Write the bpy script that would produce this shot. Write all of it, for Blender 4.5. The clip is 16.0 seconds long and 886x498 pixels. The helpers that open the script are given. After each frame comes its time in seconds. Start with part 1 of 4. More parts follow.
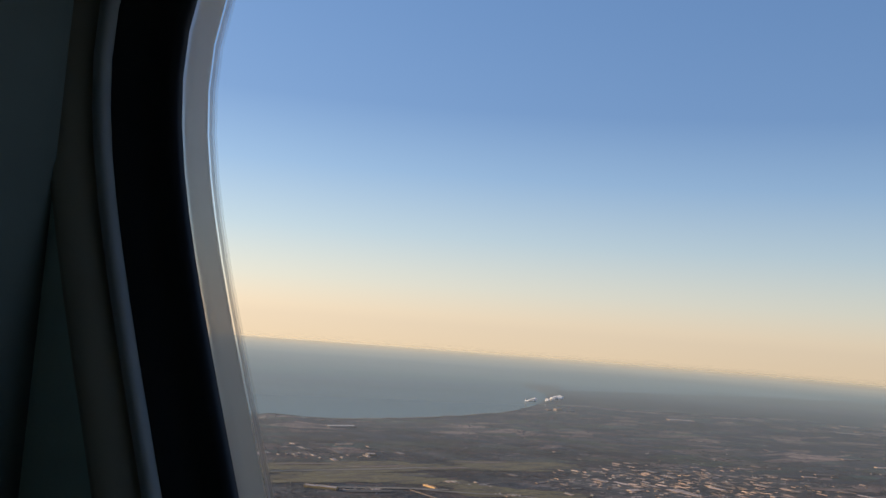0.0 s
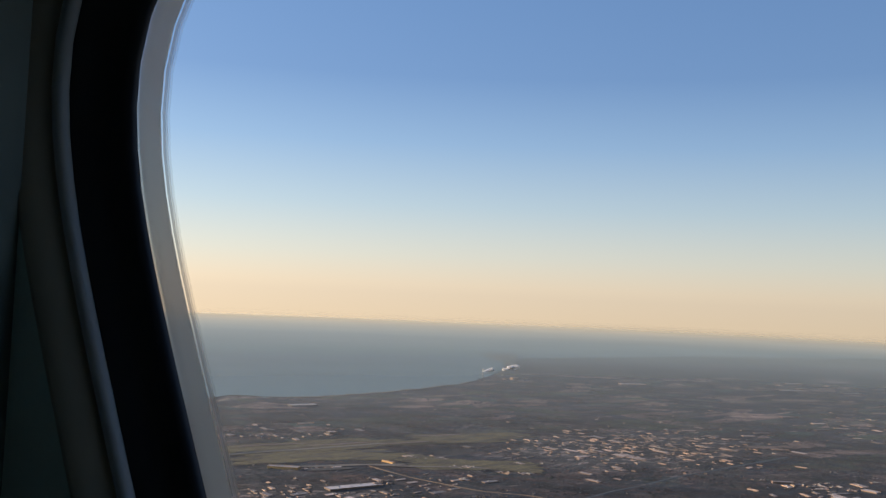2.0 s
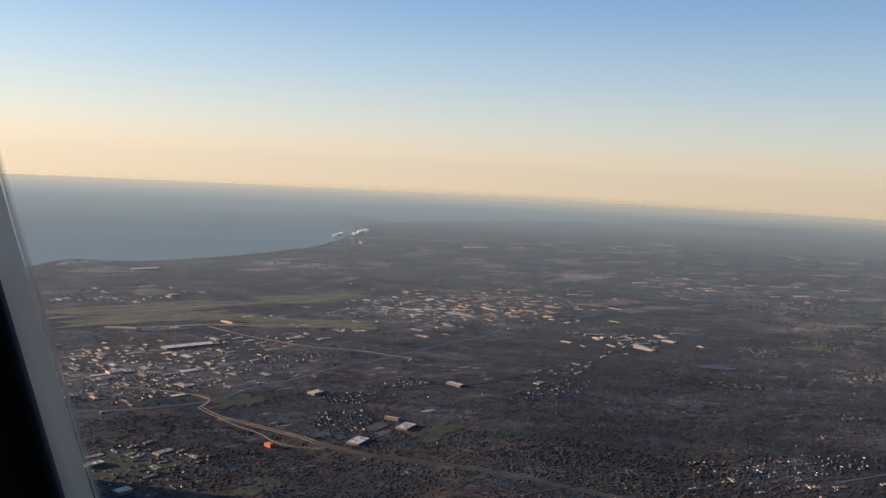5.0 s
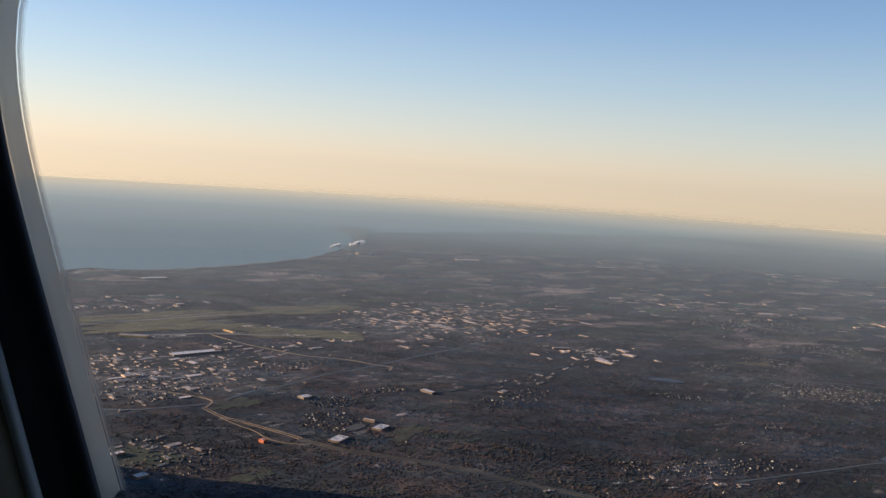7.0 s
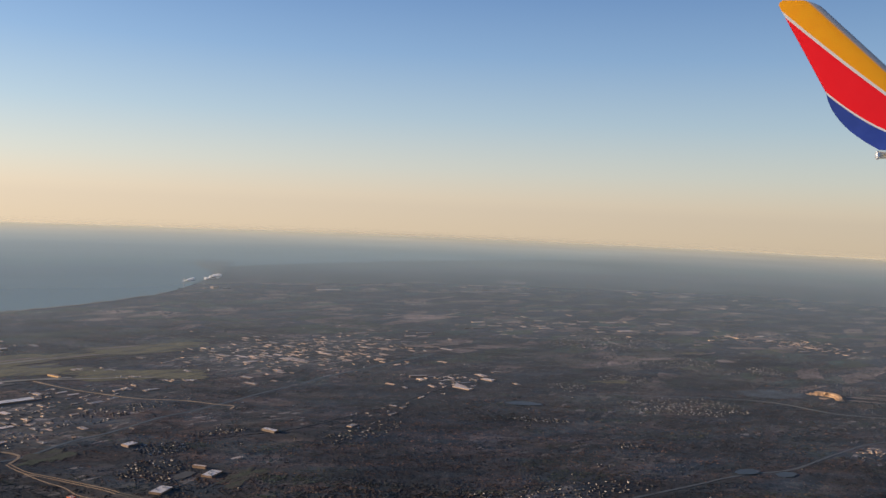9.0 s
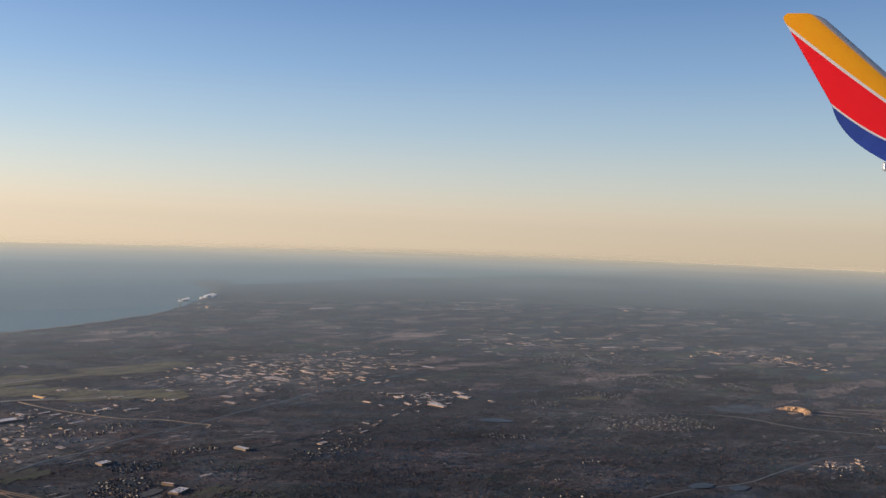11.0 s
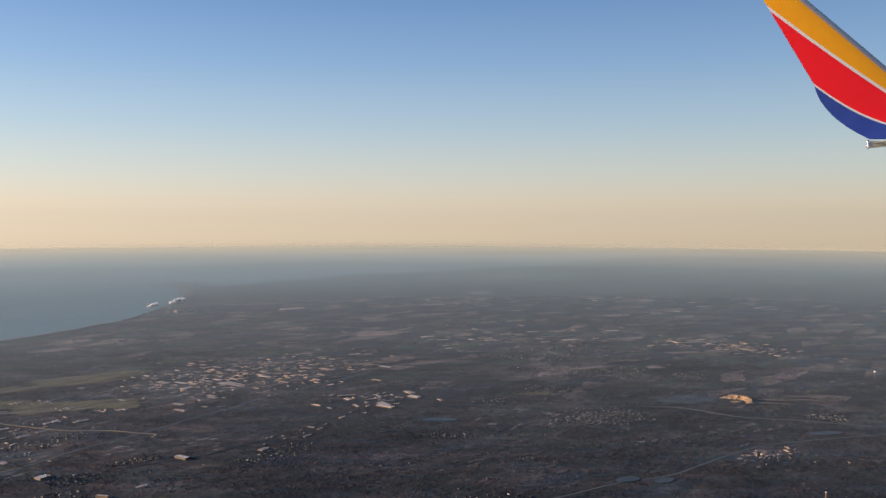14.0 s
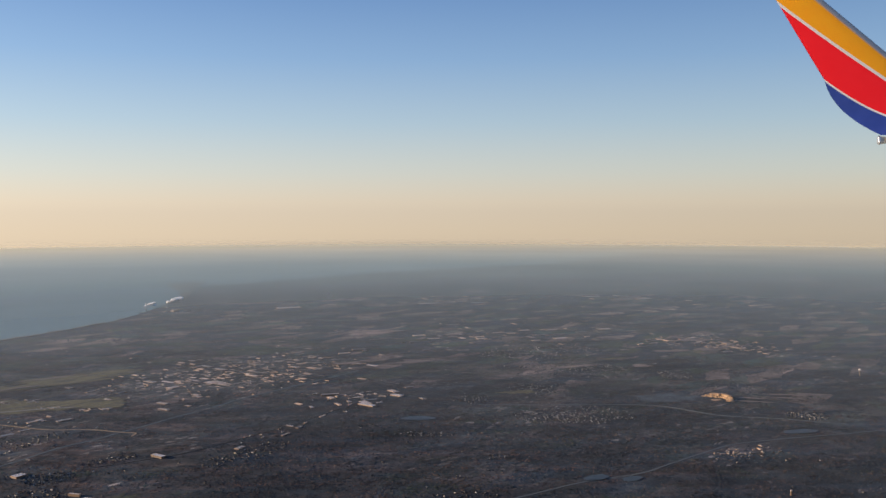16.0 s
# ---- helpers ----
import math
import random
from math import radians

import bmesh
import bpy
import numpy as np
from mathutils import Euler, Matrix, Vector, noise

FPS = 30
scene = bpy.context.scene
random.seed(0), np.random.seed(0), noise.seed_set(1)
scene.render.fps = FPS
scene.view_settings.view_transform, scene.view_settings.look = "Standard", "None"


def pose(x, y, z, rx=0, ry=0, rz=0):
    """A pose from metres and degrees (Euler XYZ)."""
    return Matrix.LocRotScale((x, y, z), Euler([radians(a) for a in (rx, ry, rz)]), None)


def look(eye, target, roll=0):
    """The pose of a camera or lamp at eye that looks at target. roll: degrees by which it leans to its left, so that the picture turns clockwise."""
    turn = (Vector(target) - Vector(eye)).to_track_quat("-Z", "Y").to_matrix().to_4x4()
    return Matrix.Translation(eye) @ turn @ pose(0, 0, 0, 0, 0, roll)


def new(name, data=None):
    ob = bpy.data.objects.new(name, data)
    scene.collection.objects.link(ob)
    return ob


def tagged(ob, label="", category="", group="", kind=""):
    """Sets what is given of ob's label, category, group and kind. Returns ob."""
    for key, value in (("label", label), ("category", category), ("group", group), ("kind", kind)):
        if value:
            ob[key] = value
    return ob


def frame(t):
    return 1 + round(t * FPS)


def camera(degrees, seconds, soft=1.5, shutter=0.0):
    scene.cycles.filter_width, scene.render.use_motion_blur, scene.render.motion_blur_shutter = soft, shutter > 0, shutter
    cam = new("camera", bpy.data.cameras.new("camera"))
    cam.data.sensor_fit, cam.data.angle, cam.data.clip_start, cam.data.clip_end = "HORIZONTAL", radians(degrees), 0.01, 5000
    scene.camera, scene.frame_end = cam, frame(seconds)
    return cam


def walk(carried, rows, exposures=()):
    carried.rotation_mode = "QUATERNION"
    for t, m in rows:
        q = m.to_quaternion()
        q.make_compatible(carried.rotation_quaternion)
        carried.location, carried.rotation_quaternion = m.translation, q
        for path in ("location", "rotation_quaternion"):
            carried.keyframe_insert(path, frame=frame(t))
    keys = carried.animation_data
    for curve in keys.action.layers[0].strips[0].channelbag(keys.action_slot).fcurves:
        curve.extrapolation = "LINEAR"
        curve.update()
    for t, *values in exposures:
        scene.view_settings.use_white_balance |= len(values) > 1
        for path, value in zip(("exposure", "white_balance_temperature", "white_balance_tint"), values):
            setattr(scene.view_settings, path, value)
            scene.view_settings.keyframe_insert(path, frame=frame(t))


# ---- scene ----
# Two things stand still here that in truth move past each other: the cabin and the
# wing, which travel with the camera, and the land.  Cabin and wing have their true size;
# the land is a model at about 1 : 17 000, so that the small drift of the camera in the
# cabin passes over it as the flight does.  Land is written in kilometres and scaled by KM.
KM = 0.06
FLIGHT = Vector((0.03740, -0.07503, 0.01271))          # km of flight in a second
cam = camera(51.65, 16.0, soft=1.5)
# seconds, place over the land in km, yaw, pitch, roll
ROWS = [
    (0.0, 0.3123, 0.2926, 0.8910, -31.264, 4.736, -4.360),
    (0.5, 0.3054, 0.2710, 0.9138, -32.317, 4.039, -3.315),
    (1.0, 0.3210, 0.2571, 0.9356, -32.494, 3.772, -3.048),
    (1.5, 0.2395, 0.1327, 0.9695, -32.812, 3.278, -2.324),
    (2.0, 0.2290, 0.0656, 0.9805, -33.916, 2.872, -2.351),
    (2.5, 0.2740, 0.0827, 0.9614, -36.998, 1.316, -3.533),
    (3.0, 0.3162, 0.0958, 0.9309, -40.087, -0.821, -4.410),
    (3.5, 0.2556, 0.0157, 0.9464, -40.401, -3.584, -4.394),
    (4.0, 0.2568, -0.0301, 0.9560, -40.487, -4.655, -4.478),
    (4.5, 0.2580, -0.0931, 0.9752, -42.366, -4.932, -3.149),
    (5.0, 0.2452, -0.1627, 0.9970, -42.871, -5.162, -3.017),
    (5.2, 0.3059, -0.1165, 0.9694, -42.636, -5.013, -2.990),
    (7.3, -0.1317, -0.7865, 1.2253, -43.006, -4.865, -4.281),
    (7.5, -0.1688, -0.8449, 1.2596, -44.277, -5.152, -4.041),
    (8.0, -0.1461, -0.8624, 1.2593, -47.483, -5.347, -1.555),
    (8.5, -0.2679, -1.0942, 1.3249, -47.537, -4.945, -1.664),
    (9.0, 0.2485, -0.5951, 1.1116, -50.479, -2.557, -2.457),
    (9.2, 0.3304, -0.5393, 1.0601, -49.828, -2.581, -2.166),
    (11.3, 0.2675, -0.9077, 1.1820, -49.843, -1.383, -1.863),
    (11.5, 0.2828, -0.9310, 1.1958, -49.015, -1.627, -1.174),
    (12.0, 0.3090, -0.9627, 1.2202, -50.145, -2.001, -0.686),
    (12.5, 0.3382, -1.0130, 1.2267, -50.943, -2.142, -0.662),
    (13.0, 0.3623, -1.0337, 1.2341, -51.627, -3.392, -0.863),
    (13.5, 0.3790, -1.1005, 1.2439, -50.830, -2.820, -0.585),
    (14.0, 0.3976, -1.1412, 1.2412, -50.584, -2.174, -0.122),
    (14.5, 0.4252, -1.1843, 1.2420, -50.702, -2.359, -0.066),
    (15.0, 0.4501, -1.2299, 1.2437, -50.412, -2.521, 0.164),
    (15.5, 0.4669, -1.2702, 1.2484, -50.220, -2.379, 0.209),
    (16.0, 0.4915, -1.3142, 1.2557, -49.946, -2.312, 0.099),
]
walk(cam, [(t, pose(KM * x, KM * y, KM * z, 90 + pitch, 0, yaw) @ pose(0, 0, 0, 0, 0, -roll))
            for t, x, y, z, yaw, pitch, roll in ROWS],
     [(0.0, 0.06, 6650, 10), (4.0, 0.10, 6480, 10), (7.3, 0.15, 6400, 10), (8.5, 0.13, 6400, 10), (9.0, 0.0, 6400, 10), (11.3, 0.0, 6340, 10), (16.0, 0.0, 6330, 10)])

# ---- light -------------------------------------------------------------------
SUN_AZ, SUN_EL = 319.5, 11.0
world = bpy.data.worlds.new("sky")
scene.world = world
world.use_nodes = True
wn = world.node_tree
wn.nodes.clear()
sky = wn.nodes.new("ShaderNodeTexSky")
sky.sky_type, sky.sun_disc = "NISHITA", False
sky.sun_elevation, sky.sun_rotation = radians(SUN_EL), radians(SUN_AZ)
sky.air_density, sky.dust_density, sky.ozone_density = 1.0, 1.0, 2.0
# the clear air near the horizon: warm and pale low down, blue above
coord = wn.nodes.new("ShaderNodeTexCoord")
split = wn.nodes.new("ShaderNodeSeparateXYZ")
band = wn.nodes.new("ShaderNodeValToRGB")
lift = wn.nodes.new("ShaderNodeMath")
lift.operation, lift.inputs[1].default_value, lift.inputs[2].default_value = "MULTIPLY_ADD", 1.0, 0.2
wn.links.new(coord.outputs["Generated"], split.inputs[0])
wn.links.new(split.outputs["Z"], lift.inputs[0])
wn.links.new(lift.outputs[0], band.inputs[0])
SKY = [(-2.4, (0.57, 0.45, 0.335)), (-1.3, (0.615, 0.49, 0.358)), (0.6, (0.59, 0.495, 0.395)), (2.4, (0.47, 0.462, 0.445)), (5.5, (0.305, 0.38, 0.47)),
       (9.4, (0.168, 0.27, 0.45)), (13.5, (0.089, 0.174, 0.370)), (20.0, (0.078, 0.162, 0.355)), (40.0, (0.07, 0.145, 0.32))]
els = band.color_ramp.elements
while len(els) < len(SKY):
    els.new(0.5)
for el, (deg, c) in zip(els, SKY):
    el.position, el.color = 0.2 + math.sin(radians(deg)), (*c, 1)
total = wn.nodes.new("ShaderNodeMix")
total.data_type, total.blend_type = "RGBA", "ADD"
total.inputs[0].default_value = 0.06
# paler towards the sun, deeper blue away from it
near = wn.nodes.new("ShaderNodeVectorMath")
near.operation = "DOT_PRODUCT"
near.inputs[1].default_value = (math.sin(radians(SUN_AZ)), math.cos(radians(SUN_AZ)), 0)
wn.links.new(coord.outputs["Generated"], near.inputs[0])
pale = wn.nodes.new("ShaderNodeMath")
pale.operation, pale.inputs[1].default_value, pale.inputs[2].default_value = "MULTIPLY_ADD", 0.31, 0.985
wn.links.new(near.outputs["Value"], pale.inputs[0])
scaled = wn.nodes.new("ShaderNodeVectorMath")
scaled.operation = "SCALE"
wn.links.new(band.outputs[0], scaled.inputs[0])
wn.links.new(pale.outputs[0], scaled.inputs["Scale"])
wn.links.new(scaled.outputs[0], total.inputs[6])
wn.links.new(sky.outputs[0], total.inputs[7])
back = wn.nodes.new("ShaderNodeBackground")
back.inputs["Strength"].default_value = 1.0
wout = wn.nodes.new("ShaderNodeOutputWorld")
wn.links.new(total.outputs[2], back.inputs[0])
wn.links.new(back.outputs[0], wout.inputs[0])

sun_data = bpy.data.lights.new("sun", "SUN")
sun_data.energy, sun_data.angle, sun_data.color = 6.6, radians(0.6), (1.0, 0.78, 0.55)
sun = new("sun", sun_data)
sun_from = Vector((math.sin(radians(SUN_AZ)) * math.cos(radians(SUN_EL)), math.cos(radians(SUN_AZ)) * math.cos(radians(SUN_EL)), math.sin(radians(SUN_EL))))
sun.matrix_world = look(sun_from * 5, (0, 0, 0))


# ---- materials -----------------------------------------------------------------
class Nodes:
    """A short way to write a node material."""

    def __init__(self, name, rough=0.8, metal=0.0, colour=None):
        self.mat = bpy.data.materials.new(name)
        self.mat.use_nodes = True
        self.tree = self.mat.node_tree
        self.bsdf = self.tree.nodes["Principled BSDF"]
        self.bsdf.inputs["Roughness"].default_value = rough
        self.bsdf.inputs["Metallic"].default_value = metal
        if colour:
            self.bsdf.inputs["Base Color"].default_value = (*colour, 1)

    def link(self, a, b):
        self.tree.links.new(a, b)

    def put(self, value, socket):
        if isinstance(value, bpy.types.NodeSocket):
            self.link(value, socket)
        else:
            socket.default_value = value

    def coords(self, scale=1.0):
        tc = self.tree.nodes.new("ShaderNodeTexCoord")
        mp = self.tree.nodes.new("ShaderNodeMapping")
        mp.inputs["Scale"].default_value = (scale, scale, scale) if isinstance(scale, (int, float)) else scale
        self.link(tc.outputs["Object"], mp.inputs["Vector"])
        return mp.outputs[0]

    def swathes(self, vec):
        """Coordinates stretched along one way, for patches of land longer than they are deep."""
        mp = self.tree.nodes.new("ShaderNodeMapping")
        mp.vector_type = "TEXTURE"
        mp.inputs["Rotation"].default_value = (0, 0, radians(-45))
        mp.inputs["Scale"].default_value = (2.4, 0.9, 1.0)
        self.link(vec, mp.inputs["Vector"])
        return mp.outputs[0]

    def xyz(self, vec):
        n = self.tree.nodes.new("ShaderNodeSeparateXYZ")
        self.link(vec, n.inputs[0])
        return n.outputs

    def noise(self, vec, scale, detail=4.0, rough=0.55):
        n = self.tree.nodes.new("ShaderNodeTexNoise")
        self.link(vec, n.inputs["Vector"])
        n.inputs["Scale"].default_value, n.inputs["Detail"].default_value, n.inputs["Roughness"].default_value = scale, detail, rough
        return n.outputs["Fac"]

    def cells(self, vec, scale):
        n = self.tree.nodes.new("ShaderNodeTexVoronoi")
        self.link(vec, n.inputs["Vector"])
        n.inputs["Scale"].default_value = scale
        return n.outputs

    def math(self, op, a, b=0.0, c=0.0):
        n = self.tree.nodes.new("ShaderNodeMath")
        n.operation = op
        self.put(a, n.inputs[0]), self.put(b, n.inputs[1]), self.put(c, n.inputs[2])
        return n.outputs[0]

    def ramp(self, fac, stops):
        n = self.tree.nodes.new("ShaderNodeValToRGB")
        e = n.color_ramp.elements
        while len(e) < len(stops):
            e.new(0.5)
        for el, (p, c) in zip(e, stops):
            el.position, el.color = p, ((c, c, c, 1) if isinstance(c, (int, float)) else (*c, 1))
        self.link(fac, n.inputs[0])
        return n.outputs[0]

    def mix(self, fac, a, b):
        n = self.tree.nodes.new("ShaderNodeMix")
        n.data_type = "RGBA"
        self.put(fac, n.inputs[0])
        for v, s in ((a, n.inputs[6]), (b, n.inputs[7])):
            self.put(v if isinstance(v, bpy.types.NodeSocket) else (*v, 1), s)
        return n.outputs[2]

    def colour(self, socket):
        self.link(socket, self.bsdf.inputs["Base Color"])
        return self

    def bump(self, height, strength=0.3, distance=0.001):
        n = self.tree.nodes.new("ShaderNodeBump")
        n.inputs["Strength"].default_value, n.inputs["Distance"].default_value = strength, distance
        self.link(height, n.inputs["Height"])
        self.link(n.outputs[0], self.bsdf.inputs["Normal"])
        return self

    def island(self):
        return self.tree.nodes.new("ShaderNodeNewGeometry").outputs["Random Per Island"]

    def random(self):
        return self.tree.nodes.new("ShaderNodeObjectInfo").outputs["Random"]


def land_material():
    m = Nodes("bare_woods_and_fields", 0.9)
    v = m.coords(1 / KM)
    wide = m.noise(v, 0.8, 4)
    fine = m.noise(v, 11, 6, 0.7)
    turned = m.tree.nodes.new("ShaderNodeMapping")
    turned.inputs["Rotation"].default_value = (0, 0, radians(27))
    turned.inputs["Scale"].default_value = (1.0, 2.2, 0.0)
    m.link(v, turned.inputs["Vector"])
    warp = m.tree.nodes.new("ShaderNodeVectorMath")
    warp.operation = "MULTIPLY_ADD"
    soft = m.tree.nodes.new("ShaderNodeTexNoise")
    soft.inputs["Scale"].default_value = 5.0
    m.link(v, soft.inputs["Vector"])
    m.link(soft.outputs["Color"], warp.inputs[0])
    warp.inputs[1].default_value = (0.10, 0.10, 0.0)
    m.link(turned.outputs[0], warp.inputs[2])
    plots = m.xyz(m.cells(warp.outputs[0], 2.6)[1])
    lots = m.xyz(m.cells(warp.outputs[0], 16.0)[1])
    # the blue of shaded woods is put into the darker ground colour
    blue_shade = m.ramp(fine, ((0.3, (0.008, 0.015, 0.026)), (0.52, (0.016, 0.026, 0.038)), (0.75, (0.046, 0.050, 0.050))))
    rust = m.ramp(fine, ((0.3, (0.034, 0.023, 0.023)), (0.52, (0.078, 0.047, 0.038)), (0.75, (0.145, 0.083, 0.058))))
    east = m.xyz(v)
    stand = m.ramp(m.noise(m.swathes(v), 4.5, 6, 0.66), ((0.45, 0.0), (0.61, 0.95)))
    stand = m.math("MULTIPLY", stand, m.ramp(m.math("MULTIPLY_ADD", m.math("SUBTRACT", east[1], east[0]), 0.125, 0.5), ((0.25, 0.5), (0.55, 1.0))))
    woods = m.mix(stand, blue_shade, rust)
    field = m.ramp(plots[0], ((0.1, (0.050, 0.064, 0.036)), (0.3, (0.085, 0.066, 0.054)), (0.5, (0.030, 0.064, 0.052)), (0.75, (0.13, 0.096, 0.078)), (0.9, (0.23, 0.16, 0.13))))
    town = m.ramp(lots[0], ((0.2, (0.032, 0.036, 0.040)), (0.6, (0.054, 0.052, 0.050)), (0.85, (0.095, 0.082, 0.074)), (0.95, (0.25, 0.205, 0.18))))
    is_field = m.ramp(m.math("ADD", m.math("MULTIPLY", wide, 0.55), m.math("MULTIPLY", plots[1], 0.45)), ((0.485, 0.0), (0.535, 1.0)))
    x, y, _ = m.xyz(v)
    out = m.ramp(m.math("DIVIDE", m.math("SQRT", m.math("ADD", m.math("MULTIPLY", x, x), m.math("MULTIPLY", y, y))), 10.0), ((0.50, 0.15), (0.75, 1.0)))
    is_field = m.math("MULTIPLY", is_field, out)
    is_town = m.ramp(m.math("ADD", m.math("MULTIPLY", m.noise(v, 1.7, 3), 0.75), m.math("MULTIPLY", lots[1], 0.25)), ((0.60, 0.0), (0.64, 0.8)))
    for cx, cy, rx, ry in ((2.0, 3.85, 0.75, 0.65), (4.85, 4.5, 1.3, 0.75)):
        oval = m.math("ADD", m.math("POWER", m.math("ABSOLUTE", m.math("DIVIDE", m.math("SUBTRACT", x, cx), rx)), 2.0), m.math("POWER", m.math("ABSOLUTE", m.math("DIVIDE", m.math("SUBTRACT", y, cy), ry)), 2.0))
        is_town = m.math("MAXIMUM", is_town, m.ramp(m.math("ADD", m.math("MULTIPLY", oval, 0.4), m.math("MULTIPLY", fine, 0.5)), ((0.42, 0.9), (0.68, 0.0))))
    c = m.mix(is_town, m.mix(is_field, woods, field), town)
    # uneven tone, with bands of shadow painted in as darker swathes
    tone = m.math("MULTIPLY", m.ramp(m.noise(v, 1.3, 5, 0.6), ((0.36, 0.6), (0.64, 1.4))), m.ramp(m.noise(m.swathes(v), 4.2, 5, 0.62), ((0.40, 0.65), (0.60, 1.4))))
    grain = m.tree.nodes.new("ShaderNodeMix")
    grain.data_type, grain.blend_type = "RGBA", "MULTIPLY"
    grain.inputs[0].default_value = 1.0
    m.link(c, grain.inputs[6]), m.link(m.math("MULTIPLY", m.ramp(fine, ((0.3, 0.65), (0.7, 1.3))), tone), grain.inputs[7])
    m.colour(grain.outputs[2]).bump(fine, 0.5, 0.0005)
    return m.mat


def water_material():
    m = Nodes("lake_water", 0.32, 0.0, (0.14, 0.225, 0.19))
    v = m.coords(1 / KM)
    m.bsdf.inputs["Specular IOR Level"].default_value = 0.5
    m.bump(m.noise(v, 6, 3), 0.02, 0.0002)
    return m.mat


def plain(name, colour, rough=0.7, metal=0.0, grain=0.12, scale=40.0, bump=0.0):
    """A painted or mineral surface with two scales of unevenness."""
    m = Nodes(name, rough, metal)
    v = m.coords(1.0)
    f = m.math("ADD", m.math("MULTIPLY", m.noise(v, scale, 5), 0.6), m.math("MULTIPLY", m.noise(v, scale * 0.13, 3), 0.4))
    lo, hi = [tuple(max(0.0, c * k) for c in colour) for k in (1 - grain * 2, 1 + grain * 2)]
    m.colour(m.ramp(f, ((0.25, lo), (0.75, hi))))
    if bump:
        m.bump(f, bump, 0.0005)
    return m.mat


def by_island(name, stops, rough=0.9):
    m = Nodes(name, rough)
    m.colour(m.ramp(m.island(), stops))
    return m.mat


def by_object(name, stops, rough=0.7):
    m = Nodes(name, rough)
    v = m.coords(1 / KM)
    dirt = m.ramp(m.noise(v, 60, 4), ((0.3, 0.8), (0.7, 1.1)))
    c = m.ramp(m.random(), stops)
    n = m.tree.nodes.new("ShaderNodeMix")
    n.data_type, n.blend_type = "RGBA", "MULTIPLY"
    n.inputs[0].default_value = 1.0
    m.link(c, n.inputs[6]), m.link(dirt, n.inputs[7])
    m.colour(n.outputs[2])
    return m.mat


LAND, WATER = land_material(), water_material()
POND = plain("still_pond_water", (0.065, 0.078, 0.085), 0.5, 0, 0.2, 90)
POND.node_tree.nodes["Principled BSDF"].inputs["Specular IOR Level"].default_value = 0.22
def woods_material():
    m = Nodes("bare_tree_crowns", 0.95)
    v = m.coords(1 / KM)
    # dark bluish crowns carry the woods' shade in their colour
    each = m.ramp(m.island(), ((0.0, (0.007, 0.015, 0.028)), (0.45, (0.016, 0.028, 0.043)), (0.80, (0.034, 0.048, 0.056)), (0.95, (0.065, 0.066, 0.062)), (1.0, (0.11, 0.098, 0.088))))
    rust = m.ramp(m.island(), ((0.0, (0.032, 0.021, 0.020)), (0.7, (0.104, 0.058, 0.041)), (1.0, (0.185, 0.095, 0.060))))
    olive = m.ramp(m.island(), ((0.0, (0.026, 0.042, 0.026)), (1.0, (0.062, 0.078, 0.042))))
    east = m.xyz(v)
    stand = m.ramp(m.math("ADD", m.math("MULTIPLY", m.noise(m.swathes(v), 6.5, 5, 0.66), 0.6), m.math("MULTIPLY", m.noise(v, 24.0, 3), 0.4)), ((0.45, 0.0), (0.56, 1.0)))
    stand = m.math("MULTIPLY", stand, m.ramp(m.math("MULTIPLY_ADD", m.math("SUBTRACT", east[1], east[0]), 0.125, 0.5), ((0.25, 0.8), (0.55, 1.0))))
    green = m.ramp(m.noise(m.swathes(v), 3.6, 5, 0.64), ((0.50, 0.0), (0.62, 0.9)))
    # patches of shade painted over the crowns by noise
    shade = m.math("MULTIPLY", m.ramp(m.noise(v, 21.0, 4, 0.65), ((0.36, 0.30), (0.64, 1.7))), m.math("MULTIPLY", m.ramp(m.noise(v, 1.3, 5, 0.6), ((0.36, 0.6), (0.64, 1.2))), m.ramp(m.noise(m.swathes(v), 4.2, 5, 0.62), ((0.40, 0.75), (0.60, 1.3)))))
    both = m.tree.nodes.new("ShaderNodeMix")
    both.data_type, both.blend_type = "RGBA", "MULTIPLY"
    both.inputs[0].default_value = 1.0
    m.link(m.mix(stand, m.mix(green, each, olive), rust), both.inputs[6]), m.link(shade, both.inputs[7])
    m.colour(both.outputs[2])
    # bare twigs face all ways: soften the shading of each crown towards that of level ground
    geo, soft = m.tree.nodes.new("ShaderNodeNewGeometry"), m.tree.nodes.new("ShaderNodeMix")
    soft.data_type, soft.inputs[0].default_value = "VECTOR", 0.7
    soft.inputs[5].default_value = (0, 0, 1)
    m.link(geo.outputs["Normal"], soft.inputs[4])
    m.link(soft.outputs[1], m.bsdf.inputs["Normal"])
    return m.mat


WOODS = woods_material()
HOUSE_ROOF = by_island("house_roofs", ((0.0, (0.05, 0.05, 0.055)), (0.55, (0.09, 0.085, 0.085)), (0.74, (0.17, 0.155, 0.15)), (1.0, (0.50, 0.46, 0.43))))
HOUSE_WALL = by_island("house_walls", ((0.0, (0.06, 0.052, 0.048)), (0.65, (0.11, 0.095, 0.085)), (0.84, (0.26, 0.23, 0.20)), (1.0, (0.78, 0.68, 0.56))))
SHED_ROOF = by_object("flat_roofs", ((0.0, (0.12, 0.12, 0.125)), (0.45, (0.26, 0.235, 0.225)), (0.78, (0.46, 0.37, 0.33)), (1.0, (0.78, 0.63, 0.56))))
SHED_WALL = by_object("shed_walls", ((0.0, (0.12, 0.09, 0.072)), (0.5, (0.27, 0.18, 0.13)), (1.0, (0.70, 0.47, 0.31))))
